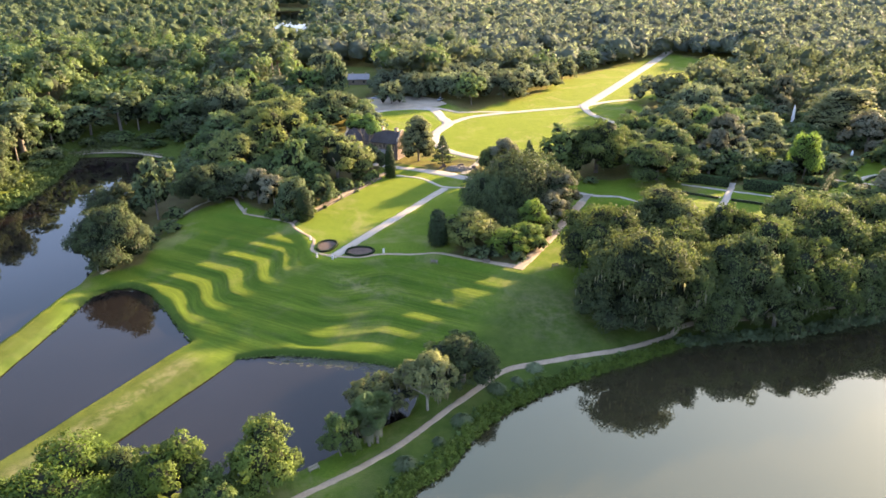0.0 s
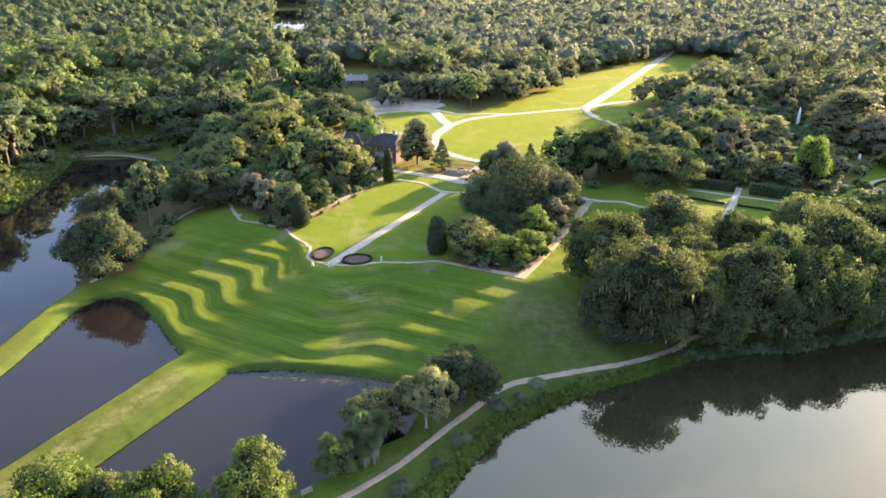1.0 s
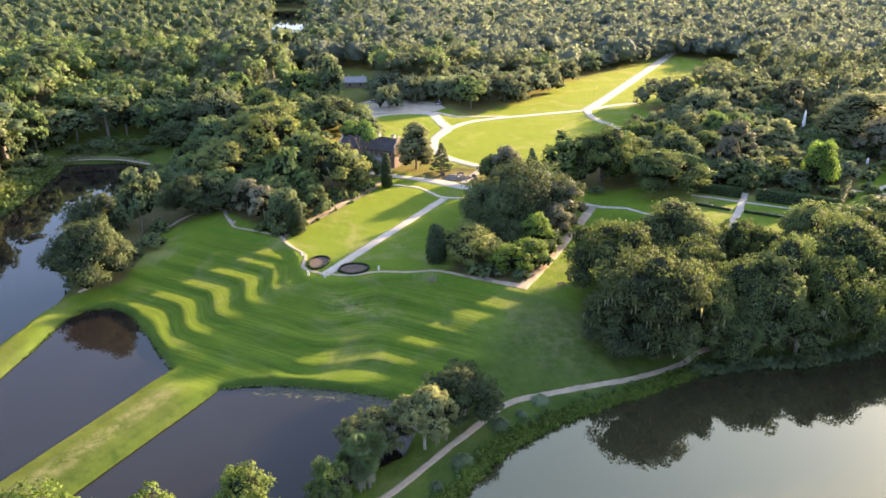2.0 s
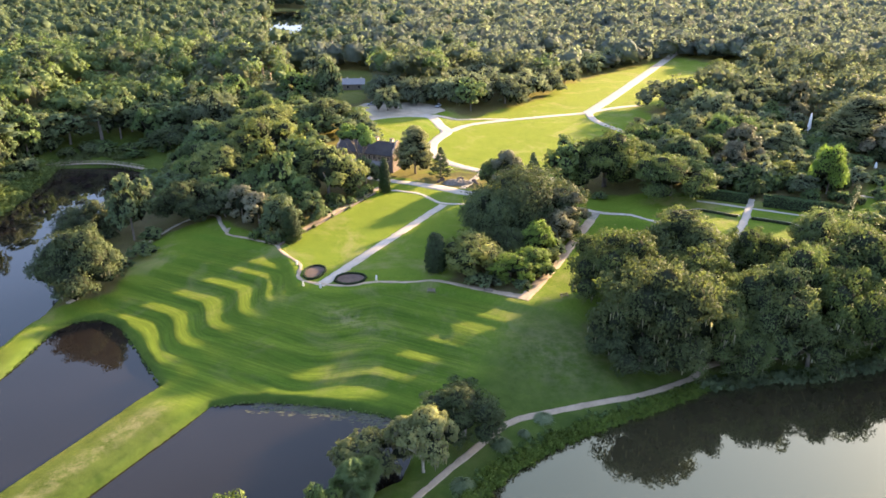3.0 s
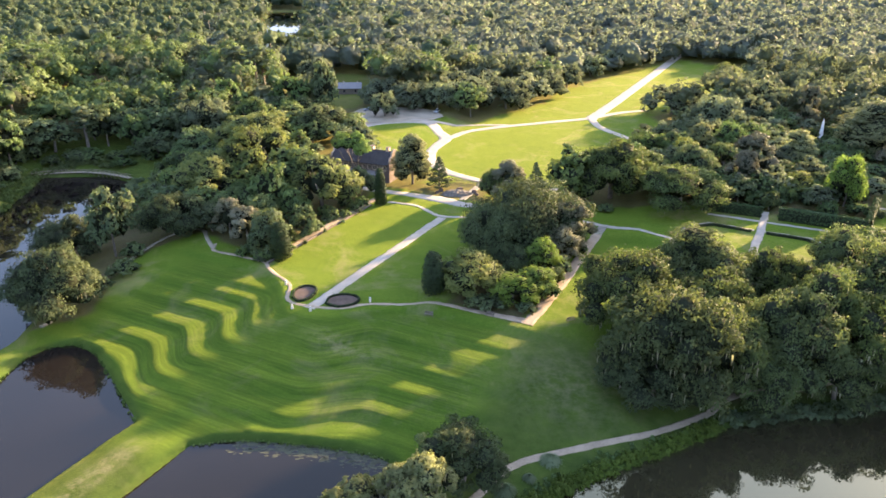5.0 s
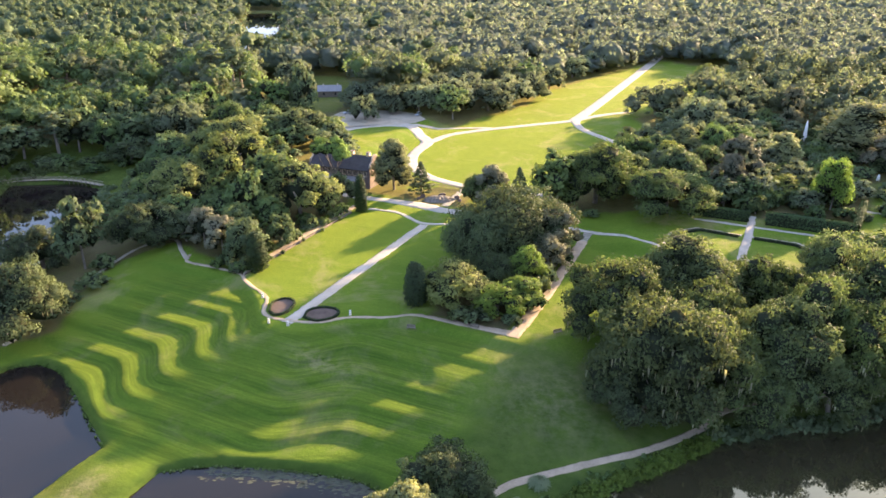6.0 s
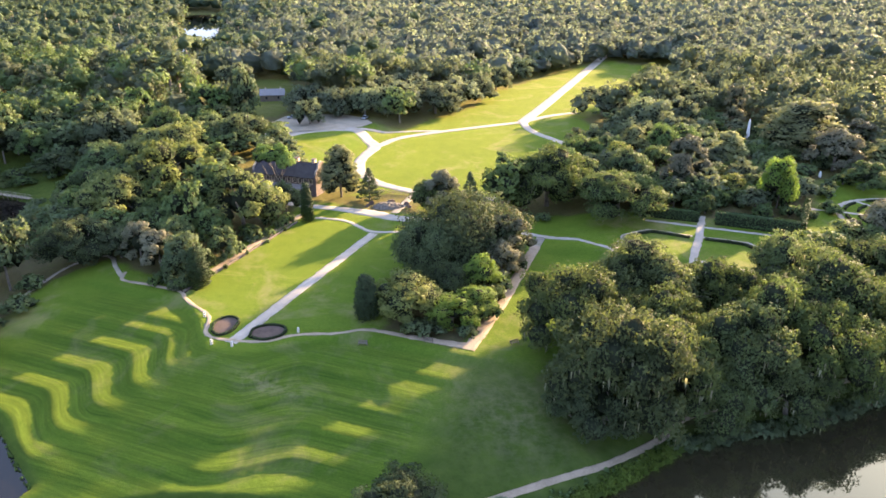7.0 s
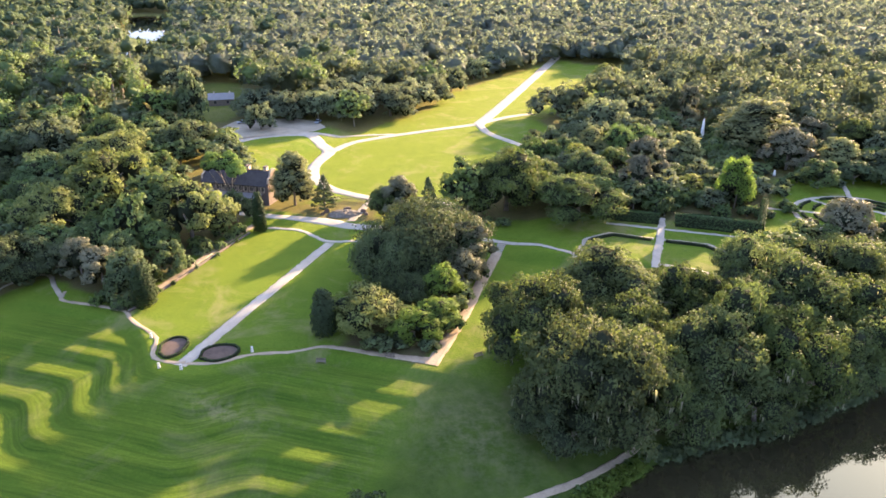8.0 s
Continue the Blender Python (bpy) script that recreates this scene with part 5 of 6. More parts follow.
def car(x, y, turn, paint):
    c = new("car")
    side = [(-2.2, 0.35), (-2.25, 0.75), (-1.2, 0.95), (2.1, 0.98), (2.25, 0.6), (2.2, 0.35)]
    bpart("body", lambda bm: prism(bm, side, -0.88, 0.88), paint, c, "", 0.06)
    bpart("cabin", lambda bm: prism(bm, [(-0.85, 0.955), (-0.3, 1.48), (1.25, 1.48), (1.8, 0.985)], -0.74, 0.74), GLASS, c, "dark car windows", 0.04)
    bpart("car_roof", lambda bm: box(bm, -0.3, 1.2, -0.7, 0.7, 1.484, 1.53), paint, c, "", 0.01)
    for wx in (-1.4, 1.4):
        for wy in (-0.84, 0.84):
            w = bpart("wheel", lambda bm: prism(bm, [(wx + 0.33 * math.cos(a), 0.33 + 0.33 * math.sin(a)) for a in np.linspace(0, 6.283, 13)[:-1]], wy - 0.1, wy + 0.1), RUBBER, c, "black tyre")
            bpart("rim", lambda bm: prism(bm, [(wx + 0.2 * math.cos(a), 0.33 + 0.2 * math.sin(a)) for a in np.linspace(0, 6.283, 9)[:-1]], wy * 1.12 - 0.015, wy * 1.12 + 0.015), PAINT, w, "metal wheel rim")
    for hy in (-0.6, 0.6):
        bpart("headlight", lambda bm: box(bm, -2.27, -2.22, hy - 0.15, hy + 0.15, 0.6, 0.74), WHITE, c)
    c.matrix_basis = pose(x, y, COURT_Z + 0.01, 0, 0, turn)
    return tagged(c, "grey car parked on the gravel court", "car", "parked cars")


car(-34.4, 362.5, 12, PAINT)
car(-28.6, 367.2, 20, plain("dark_car_paint", (0.05, 0.06, 0.08), 0.3, 0.5, 1.0, 0.05, relief=0.0))
car(-1.5, 358.5, 70, PAINT)

# ---- garden works ----


def hedge(name, pts, width, height, words, leaf=HEDGE, size=0.16, density=14.0, closed=False):
    """A clipped hedge: a solid core that follows the ground, covered with leaf sprays."""
    pts = [*pts, pts[0]] if closed else pts
    c = smooth_line(pts, 0.6) if closed or len(pts) > 2 else np.linspace(pts[0], pts[1], max(2, int(math.dist(*pts) / 0.8)))
    t = np.gradient(c, axis=0)
    t /= np.linalg.norm(t, axis=1)[:, None]
    nrm = np.stack([-t[:, 1], t[:, 0]], 1)
    z = land(c[:, 0], c[:, 1])
    ring = [(-0.5, -0.1), (-0.52, 0.6), (-0.4, 0.95), (0.4, 0.95), (0.52, 0.6), (0.5, -0.1)]
    co = np.stack([np.column_stack([c + nrm * (k * width * 0.9), z + q * height * 0.95]) for k, q in ring], 1).reshape(-1, 3)
    m = len(ring)
    f = [(i * m + j, i * m + j + 1, (i + 1) * m + j + 1, (i + 1) * m + j) for i in range(len(c) - 1) for j in range(m - 1)]
    f += [(0, 1, 4, 5), (1, 2, 3, 4)] + [tuple((len(c) - 1) * m + q for q in s) for s in ((5, 4, 1, 0), (4, 3, 2, 1))]
    core = np.array(f)
    rng = np.random.default_rng(len(c))
    n = int(len(c) * 0.6 * density)
    i = rng.integers(0, len(c), n)
    k = rng.random(n)
    a = math.pi * k
    o = np.column_stack([nrm[i] * np.cos(a)[:, None], np.sin(a)])
    p = np.column_stack([c[i] + nrm[i] * (np.cos(a) * width * 0.5)[:, None] + t[i] * rng.uniform(-0.3, 0.3, n)[:, None], z[i] + np.minimum(1.0, 0.1 + np.sin(a) * 1.3) * height])
    nn = o + 0.4 * rng.normal(size=o.shape)
    nn /= np.linalg.norm(nn, axis=1)[:, None]
    tt = np.cross(nn, unit(n, rng))
    tt /= np.linalg.norm(tt, axis=1)[:, None]
    bb = np.cross(nn, tt)
    s = size * (0.6 + 0.8 * rng.random(n))[:, None]
    lco = np.stack([p - tt * s, p - bb * s * 0.6, p + tt * s, p + bb * s * 0.6], 1).reshape(-1, 3)
    aco, af = joined([(co, core), (lco, np.arange(len(lco)).reshape(-1, 4))])
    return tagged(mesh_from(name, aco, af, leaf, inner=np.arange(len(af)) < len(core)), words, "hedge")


def flower_bed(pts, words):
    bed = new("flower_bed")
    z = max(ground_z(*p) for p in pts) + 0.1
    c = smooth_line([*pts, pts[0]], 0.5)[:-1]
    bpart("soil", lambda bm: prism3(bm, c, z - 0.4, z), SOIL, bed, "bare dark tilled soil")
    ob = hedge("border_hedge", pts, 0.55, 0.55, "", HEDGE, 0.14, 20, True)
    for key in ("label", "category"):
        if key in ob:
            del ob[key]
    ob.parent = bed
    tagged(bed, words, "flower bed", "beds at the foot of the walk")


def prism3(bm, outline, z0, z1):
    lo, hi = [bm.verts.new((p[0], p[1], z0)) for p in outline], [bm.verts.new((p[0], p[1], z1)) for p in outline]
    bm.faces.new(hi)
    bm.faces.new(lo[::-1])
    for i in range(len(outline)):
        j = (i + 1) % len(outline)
        bm.faces.new([lo[i], lo[j], hi[j], hi[i]])


flower_bed([(-33.5, 171.6), (-33.6, 175.3), (-31.8, 177.4), (-29.8, 177.2), (-28.6, 175.2), (-29.6, 171.2), (-31.8, 169.8)], "drop-shaped bare soil bed edged with clipped box")
flower_bed([(-25.4, 168.6), (-25.0, 171.6), (-22.4, 173.0), (-19.4, 172.4), (-18.2, 170.4), (-19.4, 168.0), (-22.6, 166.9)], "drop-shaped bare soil bed edged with clipped box")

P = "clipped box hedge edging the parterre lawn"
hedge("box_hedge", [(66.9, 206.2), (68.9, 209.4), (70.2, 210.3), (76.2, 212.3), (77.2, 212.3), (78.2, 211.8), (85.6, 207.4)], 0.9, 0.7, P)
hedge("box_hedge", [(89.1, 205.8), (97.2, 201.4), (98.0, 200.7), (98.4, 199.8), (100.2, 195.0)], 0.9, 0.7, P)
hedge("tall_hedge", [(97.2, 216.8), (107, 211.4), (116.6, 206.2)], 2.4, 3.6, "tall dark clipped hedge round the walled garden", HEDGE, 0.26, 130)
hedge("tall_hedge", [(78, 225.6), (86, 222.2), (93.2, 219.0)], 2.2, 3.0, "tall dark clipped hedge round the walled garden", HEDGE, 0.26, 130)
hedge("tall_hedge", [(117.2, 207.2), (122, 214), (129, 224)], 2.0, 3.4, "tall dark clipped hedge round the walled garden", HEDGE, 0.26, 130)
ribbon("path_parterre", [(61.8, 200.4), (65.3, 205.4), (68.2, 210.3), (68.9, 211.2), (70.0, 211.7), (75.8, 213.9), (76.8, 214.0), (77.8, 213.5), (87.0, 208.6)], 1.3, GRAVEL, "pale path round the sunken parterre", 0.085)
ribbon("path_parterre", [(88.8, 207.7), (98.4, 202.6), (99.3, 202.0), (99.8, 201.2), (102, 195.5)], 1.1, GRAVEL, "pale path round the sunken parterre", 0.086)
ribbon("path_parterre_long", [(78.5, 221.3), (91.4, 215.2), (102.6, 209.3), (115.5, 202.8)], 1.2, GRAVEL, "pale straight path before the garden hedge", 0.09)
ribbon("path_parterre_cross", [(96, 222.6), (88.2, 207.4), (82.3, 197.0), (79.4, 191.6)], 1.9, GRAVEL, "pale path across the parterre", 0.1)
ribbon("path_parterre_low", [(80.5, 193.0), (89.7, 186.9), (96, 183)], 1.3, GRAVEL, "pale path along the parterre", 0.08)

RC = (154.0, 212.3)


def ring(cx, cy, r, n=24, a0=0.0, a1=2 * math.pi):
    return [(cx + r * math.cos(a), cy + r * 0.95 * math.sin(a)) for a in np.linspace(a0, a1, n)]


ribbon("path_round_outer", ring(*RC, 19.4), 1.4, GRAVEL, "pale circular path of the sundial garden", 0.08)
ribbon("path_round_inner", ring(*RC, 8), 1.2, GRAVEL, "pale circular path of the sundial garden", 0.085)
for i in range(8):
    a = i * math.pi / 4 + 0.3
    ribbon("path_spoke", [(RC[0] + 8 * math.cos(a), RC[1] + 7.6 * math.sin(a)), (RC[0] + 19.2 * math.cos(a), RC[1] + 18.3 * math.sin(a))], 1.1, GRAVEL, "pale spoke path of the sundial garden", 0.095)
    for rr in (10.5, 14, 17.5):
        hedge("box_hedge", ring(*RC, rr, 8, a + 0.14, a + 0.64), 0.8, 0.7, "low clipped hedge in the round garden", HEDGE, 0.16, 14)
ribbon("path_round_west", [(129.1, 224.3), (136.6, 220.4)], 1.2, GRAVEL, "pale path into the round garden", 0.09)
ribbon("path_round_north", [(162.0, 229.6), (167.7, 239.9), (171, 248)], 1.4, GRAVEL, "pale path into the round garden", 0.09)
for x, y, h, r in [(134.8, 222.5, 3, 2.4), (126, 217, 2.5, 2), (133, 236, 3, 2.5), (146, 240, 3.5, 3), (155, 246, 4, 4), (163, 250, 6, 5), (141, 211, 2.2, 1.8)]:
    plant("shrub", x, y, h, r, "shrubs of the round garden")
for x, y, h, r in [(50.5, 229.5, 2.2, 2.8), (46.5, 233, 1.8, 2)]:
    plant("dshrub", x, y, h, r, label="low dark rounded bush under the oaks")

# low wall and little posts beside the left walk
wall_l = new("garden_wall")
for i in range(24):
    u0 = 15.5 + i * 2.06
    x0, y0 = xy(u0, -24.2)
    z = ground_z(x0, y0)
    ob = bpart("coping_stone", lambda bm: box(bm, -1.0, 1.0, -0.28, 0.28, 0.36, 0.46), WOODGREY, wall_l, "", 0.03)
    ob.matrix_basis = pose(x0, y0, z, 0, 0, turned() + 90)
    ob = bpart("wall_length", lambda bm: box(bm, -1.03, 1.03, -0.2, 0.2, -0.3, 0.356), BRICK, wall_l)
    ob.matrix_basis = pose(x0, y0, z, 0, 0, turned() + 90)
tagged(wall_l, "low dark brick garden wall beside the sandy walk", "wall")
for i in range(5):
    x0, y0 = xy(20 + i * 9.1, -23.4)
    plant("dshrub", x0, y0, 1.1 + 0.3 * (i % 3), 0.55 + 0.1 * (i % 2), "small bushes along the garden wall", "small dark bush against the low garden wall")


def lathe(profile, sides=12):
    p = np.array(profile)
    ang = np.linspace(0, 2 * math.pi, sides, endpoint=False)
    co = np.stack([np.column_stack([p[:, 0] * math.cos(a), p[:, 0] * math.sin(a), p[:, 1]]) for a in ang], 1).reshape(-1, 3)
    f = [(i * sides + j, i * sides + (j + 1) % sides, (i + 1) * sides + (j + 1) % sides, (i + 1) * sides + j) for i in range(len(p) - 1) for j in range(sides)]
    return co, np.array(f)


def urn(x, y):
    o = new("garden_urn")
    bpart("pedestal", lambda bm: [box(bm, -0.42, 0.42, -0.42, 0.42, -0.2, 0.2), box(bm, -0.32, 0.32, -0.32, 0.32, 0.202, 0.8), box(bm, -0.4, 0.4, -0.4, 0.4, 0.802, 0.92)], STONE, o, "pale stone pedestal")
    co, f = lathe([(0.0, 0.92), (0.24, 0.922), (0.24, 0.98), (0.1, 1.06), (0.12, 1.12), (0.34, 1.35), (0.4, 1.6), (0.36, 1.66), (0.44, 1.72), (0.4, 1.74), (0.3, 1.66), (0.0, 1.6)])
    part("vase", mesh_from("vase", co, f, STONE, True, False), o, "pale stone vase")
    o.matrix_basis = pose(x, y, ground_z(x, y)) @ Matrix.Scale(0.62, 4)
    return tagged(o, "white stone urn on a pedestal at the path edge", "urn", "garden urns")


for x, y in [(-36.4, 178.6), (-32.6, 166.6), (-28.4, 165.4), (-15.6, 169.6)]:
    urn(x, y)


def bench(x, y, turn, wood, words):
    o = new("bench")
    for i in range(4):
        bpart("seat_slat", lambda bm: box(bm, -0.9, 0.9, -0.25 + i * 0.13, -0.14 + i * 0.13, 0.42, 0.46), wood, o)
    for i in range(3):
        bpart("back_slat", lambda bm: box(bm, -0.9, 0.9, 0.27, 0.31, 0.55 + i * 0.14, 0.65 + i * 0.14), wood, o)
    for sx in (-0.85, 0.85):
        bpart("leg", lambda bm: box(bm, sx - 0.04, sx + 0.04, -0.24, -0.16, -0.15, 0.418), wood, o)
        bpart("leg", lambda bm: box(bm, sx - 0.04, sx + 0.04, 0.312, 0.38, -0.15, 0.95), wood, o)
        bpart("armrest", lambda bm: box(bm, sx - 0.05, sx + 0.05, -0.26, 0.31, 0.62, 0.66), wood, o)
    o.matrix_basis = pose(x, y, ground_z(x, y) + 0.02, 0, 0, turn)
    return tagged(o, words, "bench", "garden benches")


bench(-2.3, 164.6, -10, WOODGREY, "dark wooden bench on the terrace lawn")
bench(11, 163.0, -20, WOODGREY, "dark wooden bench beside the sandy path")
bench(28.2, 160.3, 20, WOODGREY, "dark wooden bench on the grass by the oaks")
bench(-21.0, 91.2, 38, GREYPATH, "pale bench facing the pond beside the lake path")
slab = bpart("stone_landing", lambda bm: box(bm, -1.3, 1.3, -0.6, 0.6, -0.4, 0.2), GREYPATH, None, "", 0.04)
slab.matrix_basis = pose(-89.2, 168.4, ground_z(-89.2, 168.4) + 0.05, 0, 0, 60)
tagged(slab, "flat pale stone landing slab under the oak", "slab")

# steps at the head of the right walk
steps = new("stone_steps")
for i in range(6):
    x0, y0 = 44.3 + 0.5 * i, 210.8 + 1.02 * i
    tread = bpart("step", lambda bm: box(bm, -1.15, 1.15, -0.27, 0.27, -0.3, 0.1 + 0.05 * i), GRAVEL, steps, "", 0.02)
    tread.matrix_basis = pose(x0, y0, ground_z(x0, y0) + 0.03, 0, 0, turned())
tagged(steps, "flight of pale stone steps in the sandy walk", "steps")


def rail_fence(pts, words):
    o = new("fence")
    c = np.array(pts, float)
    n = int(math.dist(c[0], c[-1]) / 1.4)
    q = np.linspace(c[0], c[-1], n + 1)
    ang = math.degrees(math.atan2(*(c[-1] - c[0])[::-1]))
    for i, (x, y) in enumerate(q):
        p = bpart("post", lambda bm: box(bm, -0.07, 0.07, -0.07, 0.07, -0.3, 1.15), WOODGREY, o)
        p.matrix_basis = pose(x, y, ground_z(x, y), 0, 0, ang)
        if i < n:
            mx, my = (q[i] + q[i + 1]) / 2
            for h in (0.4, 0.72, 1.04):
                r = bpart("rail", lambda bm: box(bm, -0.62, 0.62, -0.03, 0.03, h - 0.06, h + 0.06), WOODGREY, o)
                r.matrix_basis = pose(mx, my, ground_z(mx, my), 0, 0, ang)
    return tagged(o, words, "fence")


rail_fence([(3.0, 260.6), (13.0, 256.6)], "dark wooden rail fence before the green")


def ruin():
    """Low heaps and stumps of brick wall where the main house stood."""
    rng = np.random.default_rng(77)
    o = new("house_ruin")
    cx, cy = 5.6, 246.5
    n, m = 20, 14
    gx, gy = np.linspace(-5, 5, n), np.linspace(-3.4, 3.4, m)
    X, Y = np.meshgrid(gx, gy)
    fall = np.clip(1 - (X / 5) ** 2 - (Y / 3.4) ** 2, 0, 1)
    Z = 1.2 * np.sqrt(fall) * (0.6 + 0.5 * rng.random(X.shape)) - 0.15
    i = (np.arange(m - 1)[:, None] * n + np.arange(n - 1)[None, :]).ravel()
    part("rubble_mound", mesh_from("rubble_mound", np.stack([X.ravel(), Y.ravel(), Z.ravel()], 1), np.stack([i, i + 1, i + n + 1, i + n], 1), RUBBLE, False, False), o, "grey weathered brick rubble")
    for x, y, w, h in [(-5.5, 1.5, 1.6, 1.3), (-6.5, -0.5, 1.0, 0.9), (5.6, 1.2, 1.8, 1.2), (6.6, -1.0, 1.2, 0.8), (0.5, 3.6, 2.4, 1.0)]:
        s = bpart("wall_stump", lambda bm: prism(bm, [(-w / 2, -0.2), (w / 2, -0.2), (w / 2, h * 0.7), (w * 0.2, h), (-w * 0.3, h * 0.85), (-w / 2, h * 0.5)], -0.25, 0.25), BRICK, o)
        s.matrix_basis = pose(x, y, 0, 0, 0, rng.uniform(-30, 30))
    o.matrix_basis = pose(cx, cy, ground_z(cx, cy), 0, 0, turned() + 20)
    return tagged(o, "low heap of grey brick ruins before the green", "ruin")


ruin()
# white garden figures as plain shapes
co, f = lathe([(0.0, 0), (1.3, 0.02), (1.3, 0.6), (0.9, 0.7), (0.8, 1.4), (0.55, 4.2), (0.5, 6.0), (0.25, 7.6), (0.0, 8.2)], 10)
ob = mesh_from("garden_obelisk", co, f, WHITE, True)
ob.matrix_basis = pose(154.5, 308, ground_z(154.5, 308))
tagged(ob, "tall tapering white garden monument among dark trees", "monument")
co, f = lathe([(0.0, 0), (0.5, 0.02), (0.5, 0.7), (0.4, 0.8), (0.45, 1.2), (0.3, 1.6), (0.34, 1.9), (0.0, 2.2)], 10)
ob = mesh_from("garden_statue", co, f, WHITE, True)
ob.matrix_basis = pose(152, 254, ground_z(152, 254))
tagged(ob, "small white marble garden figure on a plinth", "statue")


def footbridge():
    o = new("footbridge")
    pts = smooth_line([(-156, 284.5), (-146, 287.5), (-131, 287), (-116, 281.5)], 1.9)
    for i, (a, b) in enumerate(zip(pts, pts[1:])):
        mx, my = (a + b) / 2
        ang = math.degrees(math.atan2(*(b - a)[::-1]))
        lift = 0.9 + 0.5 * math.sin(math.pi * i / len(pts))
        for k in range(3):
            p = bpart("plank", lambda bm: box(bm, -0.98 + k * 0.66, -0.34 + k * 0.66, -0.8, 0.8, -0.12, 0.0), GREYPATH, o)
            p.matrix_basis = pose(mx, my, lift, 0, 0, ang)
        for s in (-0.75, 0.75):
            p = bpart("post", lambda bm: box(bm, -0.07, 0.07, s - 0.07, s + 0.07, -2.6, 0.85), WOODGREY, o)
            p.matrix_basis = pose(mx, my, lift, 0, 0, ang)
            p = bpart("rail", lambda bm: box(bm, -0.98, 0.98, s - 0.04, s + 0.04, 0.854, 0.95), GREYPATH, o)
            p.matrix_basis = pose(mx, my, lift, 0, 0, ang)
    return tagged(o, "pale wooden footbridge across the dark creek", "bridge")


footbridge()

# ---- bank plants ----


def palm(x, y, h, seed):
    rng = np.random.default_rng(seed)
    o = new("palmetto")
    co, f = tube([(0, 0, -0.4), (0.1, 0.05, h * 0.3), (0.15, -0.05, h * 0.62), (0.1, 0, h * 0.8)], [0.28, 0.24, 0.22, 0.2], 8)
    part("trunk", mesh_from("trunk", co, f, BARK, True, False), o)
    pieces = []
    for i in range(72):
        a = i * 2.39996
        up = 1.3 - 2.5 * (i / 72) + rng.normal() * 0.1
        d = np.array([math.cos(a) * math.cos(up), math.sin(a) * math.cos(up), math.sin(up)])
        side = np.cross(d, [0, 0, 1])
        side /= np.linalg.norm(side)
        base = np.array([0.1, 0, h * 0.8])
        ln = 0.45 + h * (0.125 + 0.05 * rng.random())
        hub = base + d * ln * 0.55
        # a fan of narrow leaflets that bend down at the tips
        for k in np.linspace(-1.25, 1.25, 9):
            e = d * math.cos(k) + side * math.sin(k)
            tip = hub + e * ln * 0.8 + np.array([0, 0, -0.16 * ln])
            mid = hub + e * ln * 0.45
            wv = np.cross(e, np.cross(side, d)) * ln * 0.09
            pieces.append((np.array([hub, mid - wv, tip, mid + wv]), np.array([[0, 1, 2, 3]])))
    co, f = joined(pieces)
    part("crown", mesh_from("crown", co, f, FROND, False, False), o, "grey-green fan fronds")
    sk = []
    for i in range(60):
        a = rng.random() * 6.28
        z0 = h * (0.74 - 0.22 * rng.random())
        p = np.array([math.cos(a) * 0.3, math.sin(a) * 0.3, z0])
        q = p + np.array([math.cos(a) * 0.7, math.sin(a) * 0.7, -1.5 - rng.random()])
        s = np.array([-math.sin(a), math.cos(a), 0]) * 0.18
        sk.append((np.array([p, (p + q) / 2 + s, q, (p + q) / 2 - s]), np.array([[0, 1, 2, 3]])))
    co, f = joined(sk)
    part("dead_fronds", mesh_from("dead_fronds", co, f, MOSS, False, False), o, "dry hanging fronds")["kind"] = "stuff"
    o.matrix_basis = pose(x, y, ground_z(x, y), 0, 0, seed * 40)
    return tagged(o, "grey-green palmetto with drooping fronds by the pond", "palm", "palmettos by the pond")


for i, (x, y, h) in enumerate([(-12.7, 99.3, 8.8), (-10.8, 100.2, 8.3), (-13.9, 101.0, 8.2), (-11.2, 98.0, 6.2), (-14.8, 98.8, 6.6), (-12.6, 97.2, 5.2)]):
    palm(x, y, h, i + 1)


def tussock(x, y, r, seed):
    """A fountain of arching grass blades."""
    rng = np.random.default_rng(seed)
    n = 420
    a, tilt = rng.random(n) * 6.28, rng.random(n) ** 0.7 * 1.35
    ln = r * (1.1 + 0.5 * rng.random(n))
    d = np.stack([np.cos(a) * np.sin(tilt), np.sin(a) * np.sin(tilt), np.cos(tilt)], 1)
    mid = d * (ln * 0.62)[:, None]
    tip = mid + (d * [1.3, 1.3, 0.1] - np.array([0, 0, 0.55])) * (ln * 0.4)[:, None]
    s = np.stack([-np.sin(a), np.cos(a), np.zeros(n)], 1) * 0.07
    base = d * 0.08 - np.array([0, 0, 0.05])
    co = np.stack([base, mid + s, tip, mid - s], 1).reshape(-1, 3)
    ob = mesh_from("grass_tussock", co, np.arange(len(co)).reshape(-1, 4), SAGE)
    ob.matrix_basis = pose(x, y, ground_z(x, y))
    return tagged(ob, "rounded tussock of pale arching grass by the lake", "grass tussock", "tussocks along the lake path")


for i, (x, y, r) in enumerate([(18.5, 121.4, 1.5), (10.3, 114.3, 1.5), (3.4, 104.0, 1.6), (-6.2, 92.2, 1.6), (-0.8, 98.4, 0.9), (14.5, 117.4, 0.9)]):
    tussock(x, y, r, i)


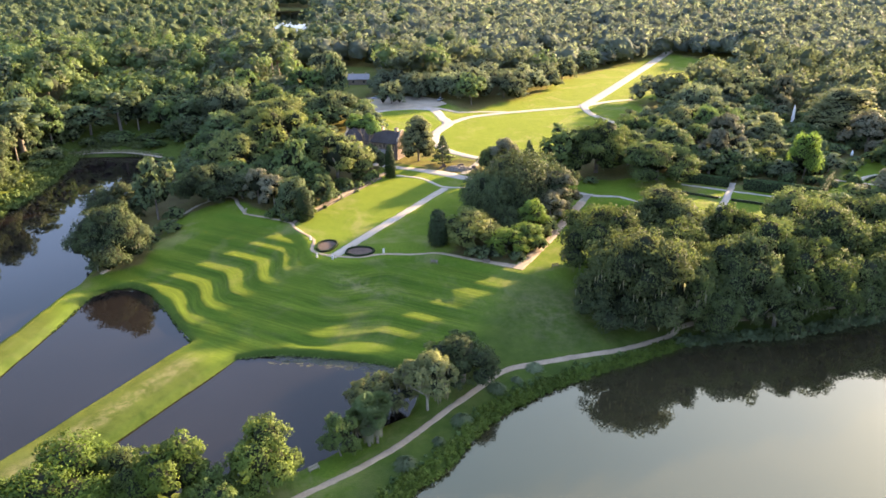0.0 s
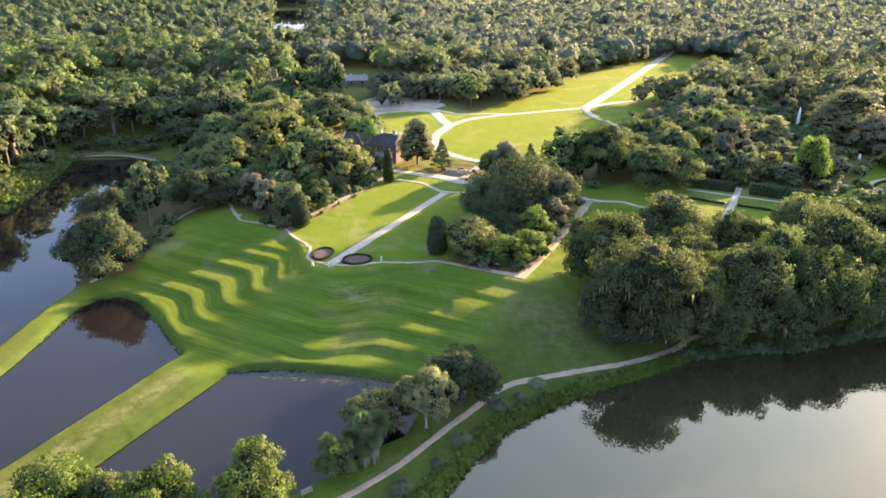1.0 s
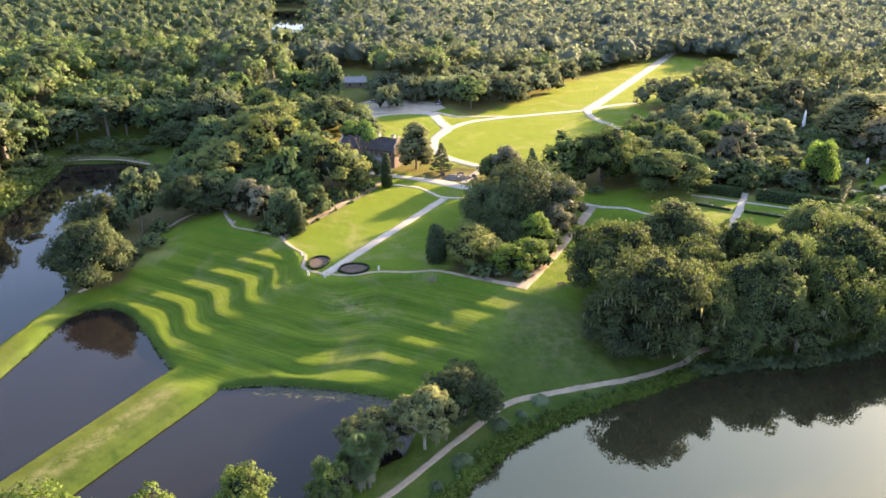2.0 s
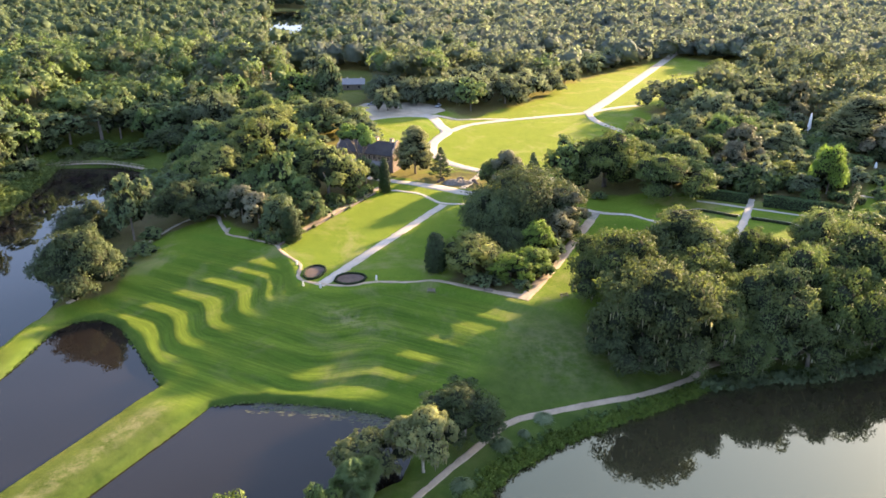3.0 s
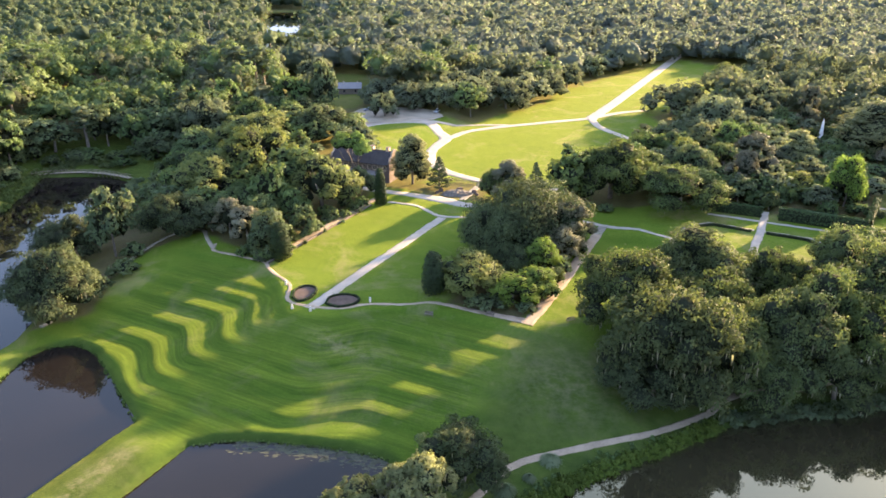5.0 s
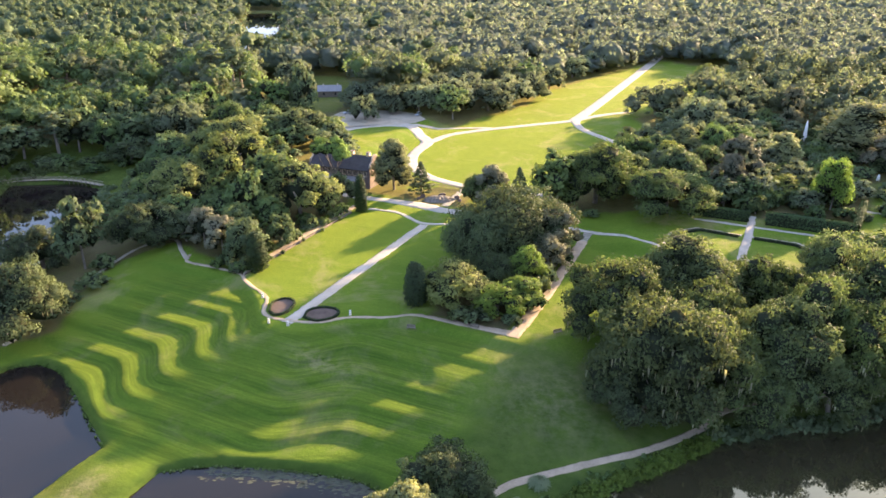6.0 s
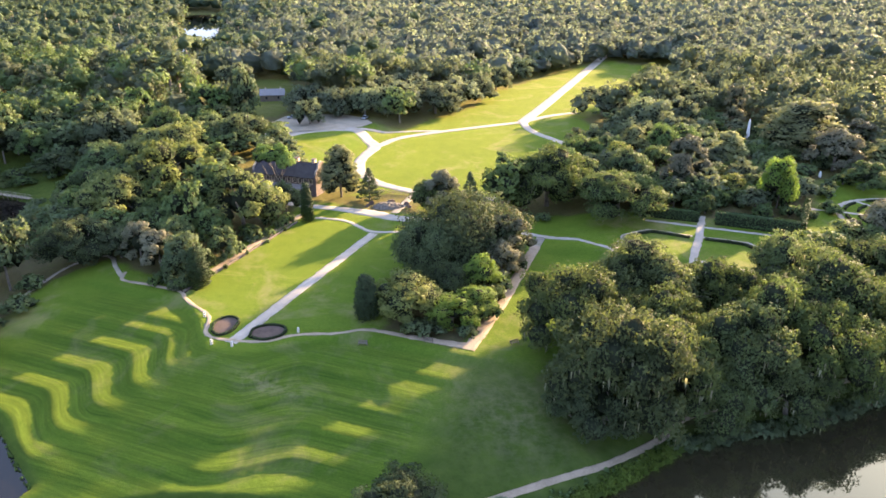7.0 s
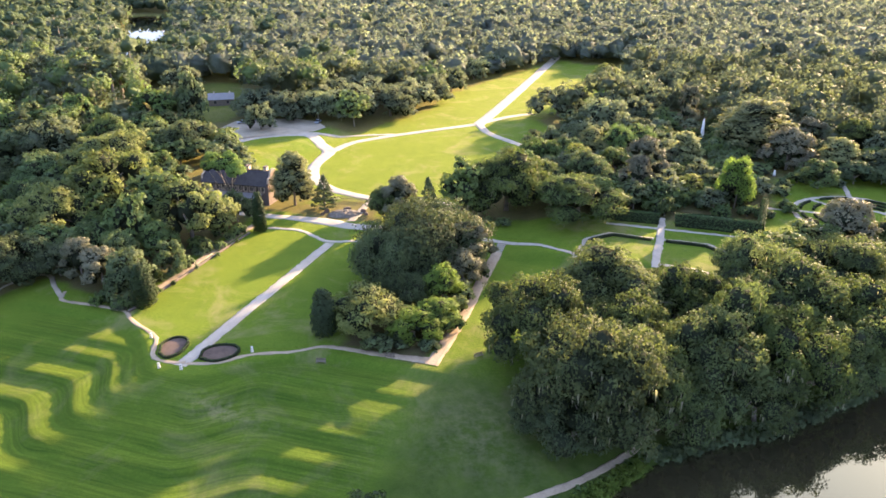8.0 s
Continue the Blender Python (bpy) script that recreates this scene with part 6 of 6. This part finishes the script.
def bank_growth(name, line, inner, outer, n, height, seed, words, leaf=REED, size=0.26):
    """Leafy growth scattered in clumps along a waterside."""
    rng = np.random.default_rng(seed)
    c = smooth_line(line, 0.5)
    t = np.gradient(c, axis=0)
    t /= np.linalg.norm(t, axis=1)[:, None]
    nrm = np.stack([-t[:, 1], t[:, 0]], 1)
    clumps = n // 26
    i = rng.integers(0, len(c), clumps)
    off = rng.uniform(inner, outer, clumps) * (0.55 + 0.45 * rng.random(clumps))
    p = c[i] + nrm[i] * off[:, None]
    z = np.maximum(land(p[:, 0], p[:, 1]), 0.0)
    hh = height * (0.35 + 0.9 * rng.random(clumps))
    co, f, nr = leaves(np.column_stack([p, z + hh * 0.35]), hh * 0.75, [26] * clumps, size, rng, 0.9, -0.2, 0.6)
    return tagged(mesh_from(name, co, f, leaf, normals=nr), words, "bank plants", kind="stuff")


bank_growth("lake_bank_plants", [(-24, 62), (-12, 78), *SHORE[:6]], -0.6, 3.0, 26000, 0.9, 31, "lush bright green plants overhanging the lake shore", REED, 0.19)
bank_growth("lake_bank_plants", [(-12, 78), *SHORE[:6]], 2.0, 4.6, 2600, 0.6, 38, "scattered low plants on the lake bank", BROAD, 0.22)
bank_growth("shaded_bank_plants", SHORE[5:11], -0.8, 3.2, 9000, 1.3, 32, "dark bushes overhanging the shaded lake shore", OAK, 0.34)
bank_growth("pond_edge_grass", [*POND_B[:7]], -0.35, 0.3, 3000, 0.28, 33, "ragged grass along the pond edge", REED, 0.14)
bank_growth("pond_edge_grass", [*POND_A[:8]], -0.3, 0.35, 3200, 0.3, 34, "ragged grass along the pond edge", REED, 0.14)
bank_growth("creek_meadow_plants", [(-143, 205), (-142, 230), (-146, 262), (-151, 283)], 0.0, 11.0, 9000, 1.1, 35, "rank green growth on the creek bank", REED, 0.45)
bank_growth("creek_meadow_plants", [(-150, 203), (-151, 230), (-154, 262)], 2.0, 14.0, 9000, 1.6, 39, "tall ferny growth on the shaded creek bank", BROAD, 0.5)
bank_growth("creek_meadow_plants", [(-151, 283), (-140, 296), (-128, 292)], -2.0, 8.0, 3000, 1.2, 36, "rank green growth on the creek bank", REED, 0.45)
bank_growth("creek_edge_plants", [(-94.5, 171), (-100, 190), (-105, 215), (-109, 246), (-114, 277)], -4.5, 0.5, 9000, 1.6, 37, "dark bushes overhanging the creek", OAK, 0.42)


def scum():
    """Pale floating weed along the head of the pond."""
    rng = np.random.default_rng(41)
    c = smooth_line(POND_B[1:6], 0.3)
    cos, fs, k = [], [], 0
    for j in range(420):
        q = c[rng.integers(0, len(c))]
        u = rng.random() ** 2
        x, y = q[0] - AX * (0.3 + 3.2 * u) * 1.0 + rng.normal() * 0.4, q[1] - AY * (0.3 + 3.2 * u) + rng.normal() * 0.3
        r = 0.1 + 0.42 * rng.random() * (1 - 0.6 * u)
        n = 9
        ang = np.linspace(0, 6.283, n, endpoint=False)
        rad = r * (0.55 + 0.7 * rng.random(n))
        cos.append(np.column_stack([x + 1.9 * rad * np.cos(ang), y + 0.8 * rad * np.sin(ang), np.full(n, 0.006 + 0.0004 * (j % 9))]))
        fs.append(np.array([[k, k + i, k + i + 1] for i in range(1, n - 1)]))
        k += n
    me = mesh_from("pond_weed", np.concatenate(cos), np.concatenate(fs), plain("floating_weed", (0.062, 0.066, 0.044), 0.9, 0.15, 2.0, 0.3))
    return tagged(me, "pale floating weed along the pond edge", "pond weed", kind="stuff")


scum()
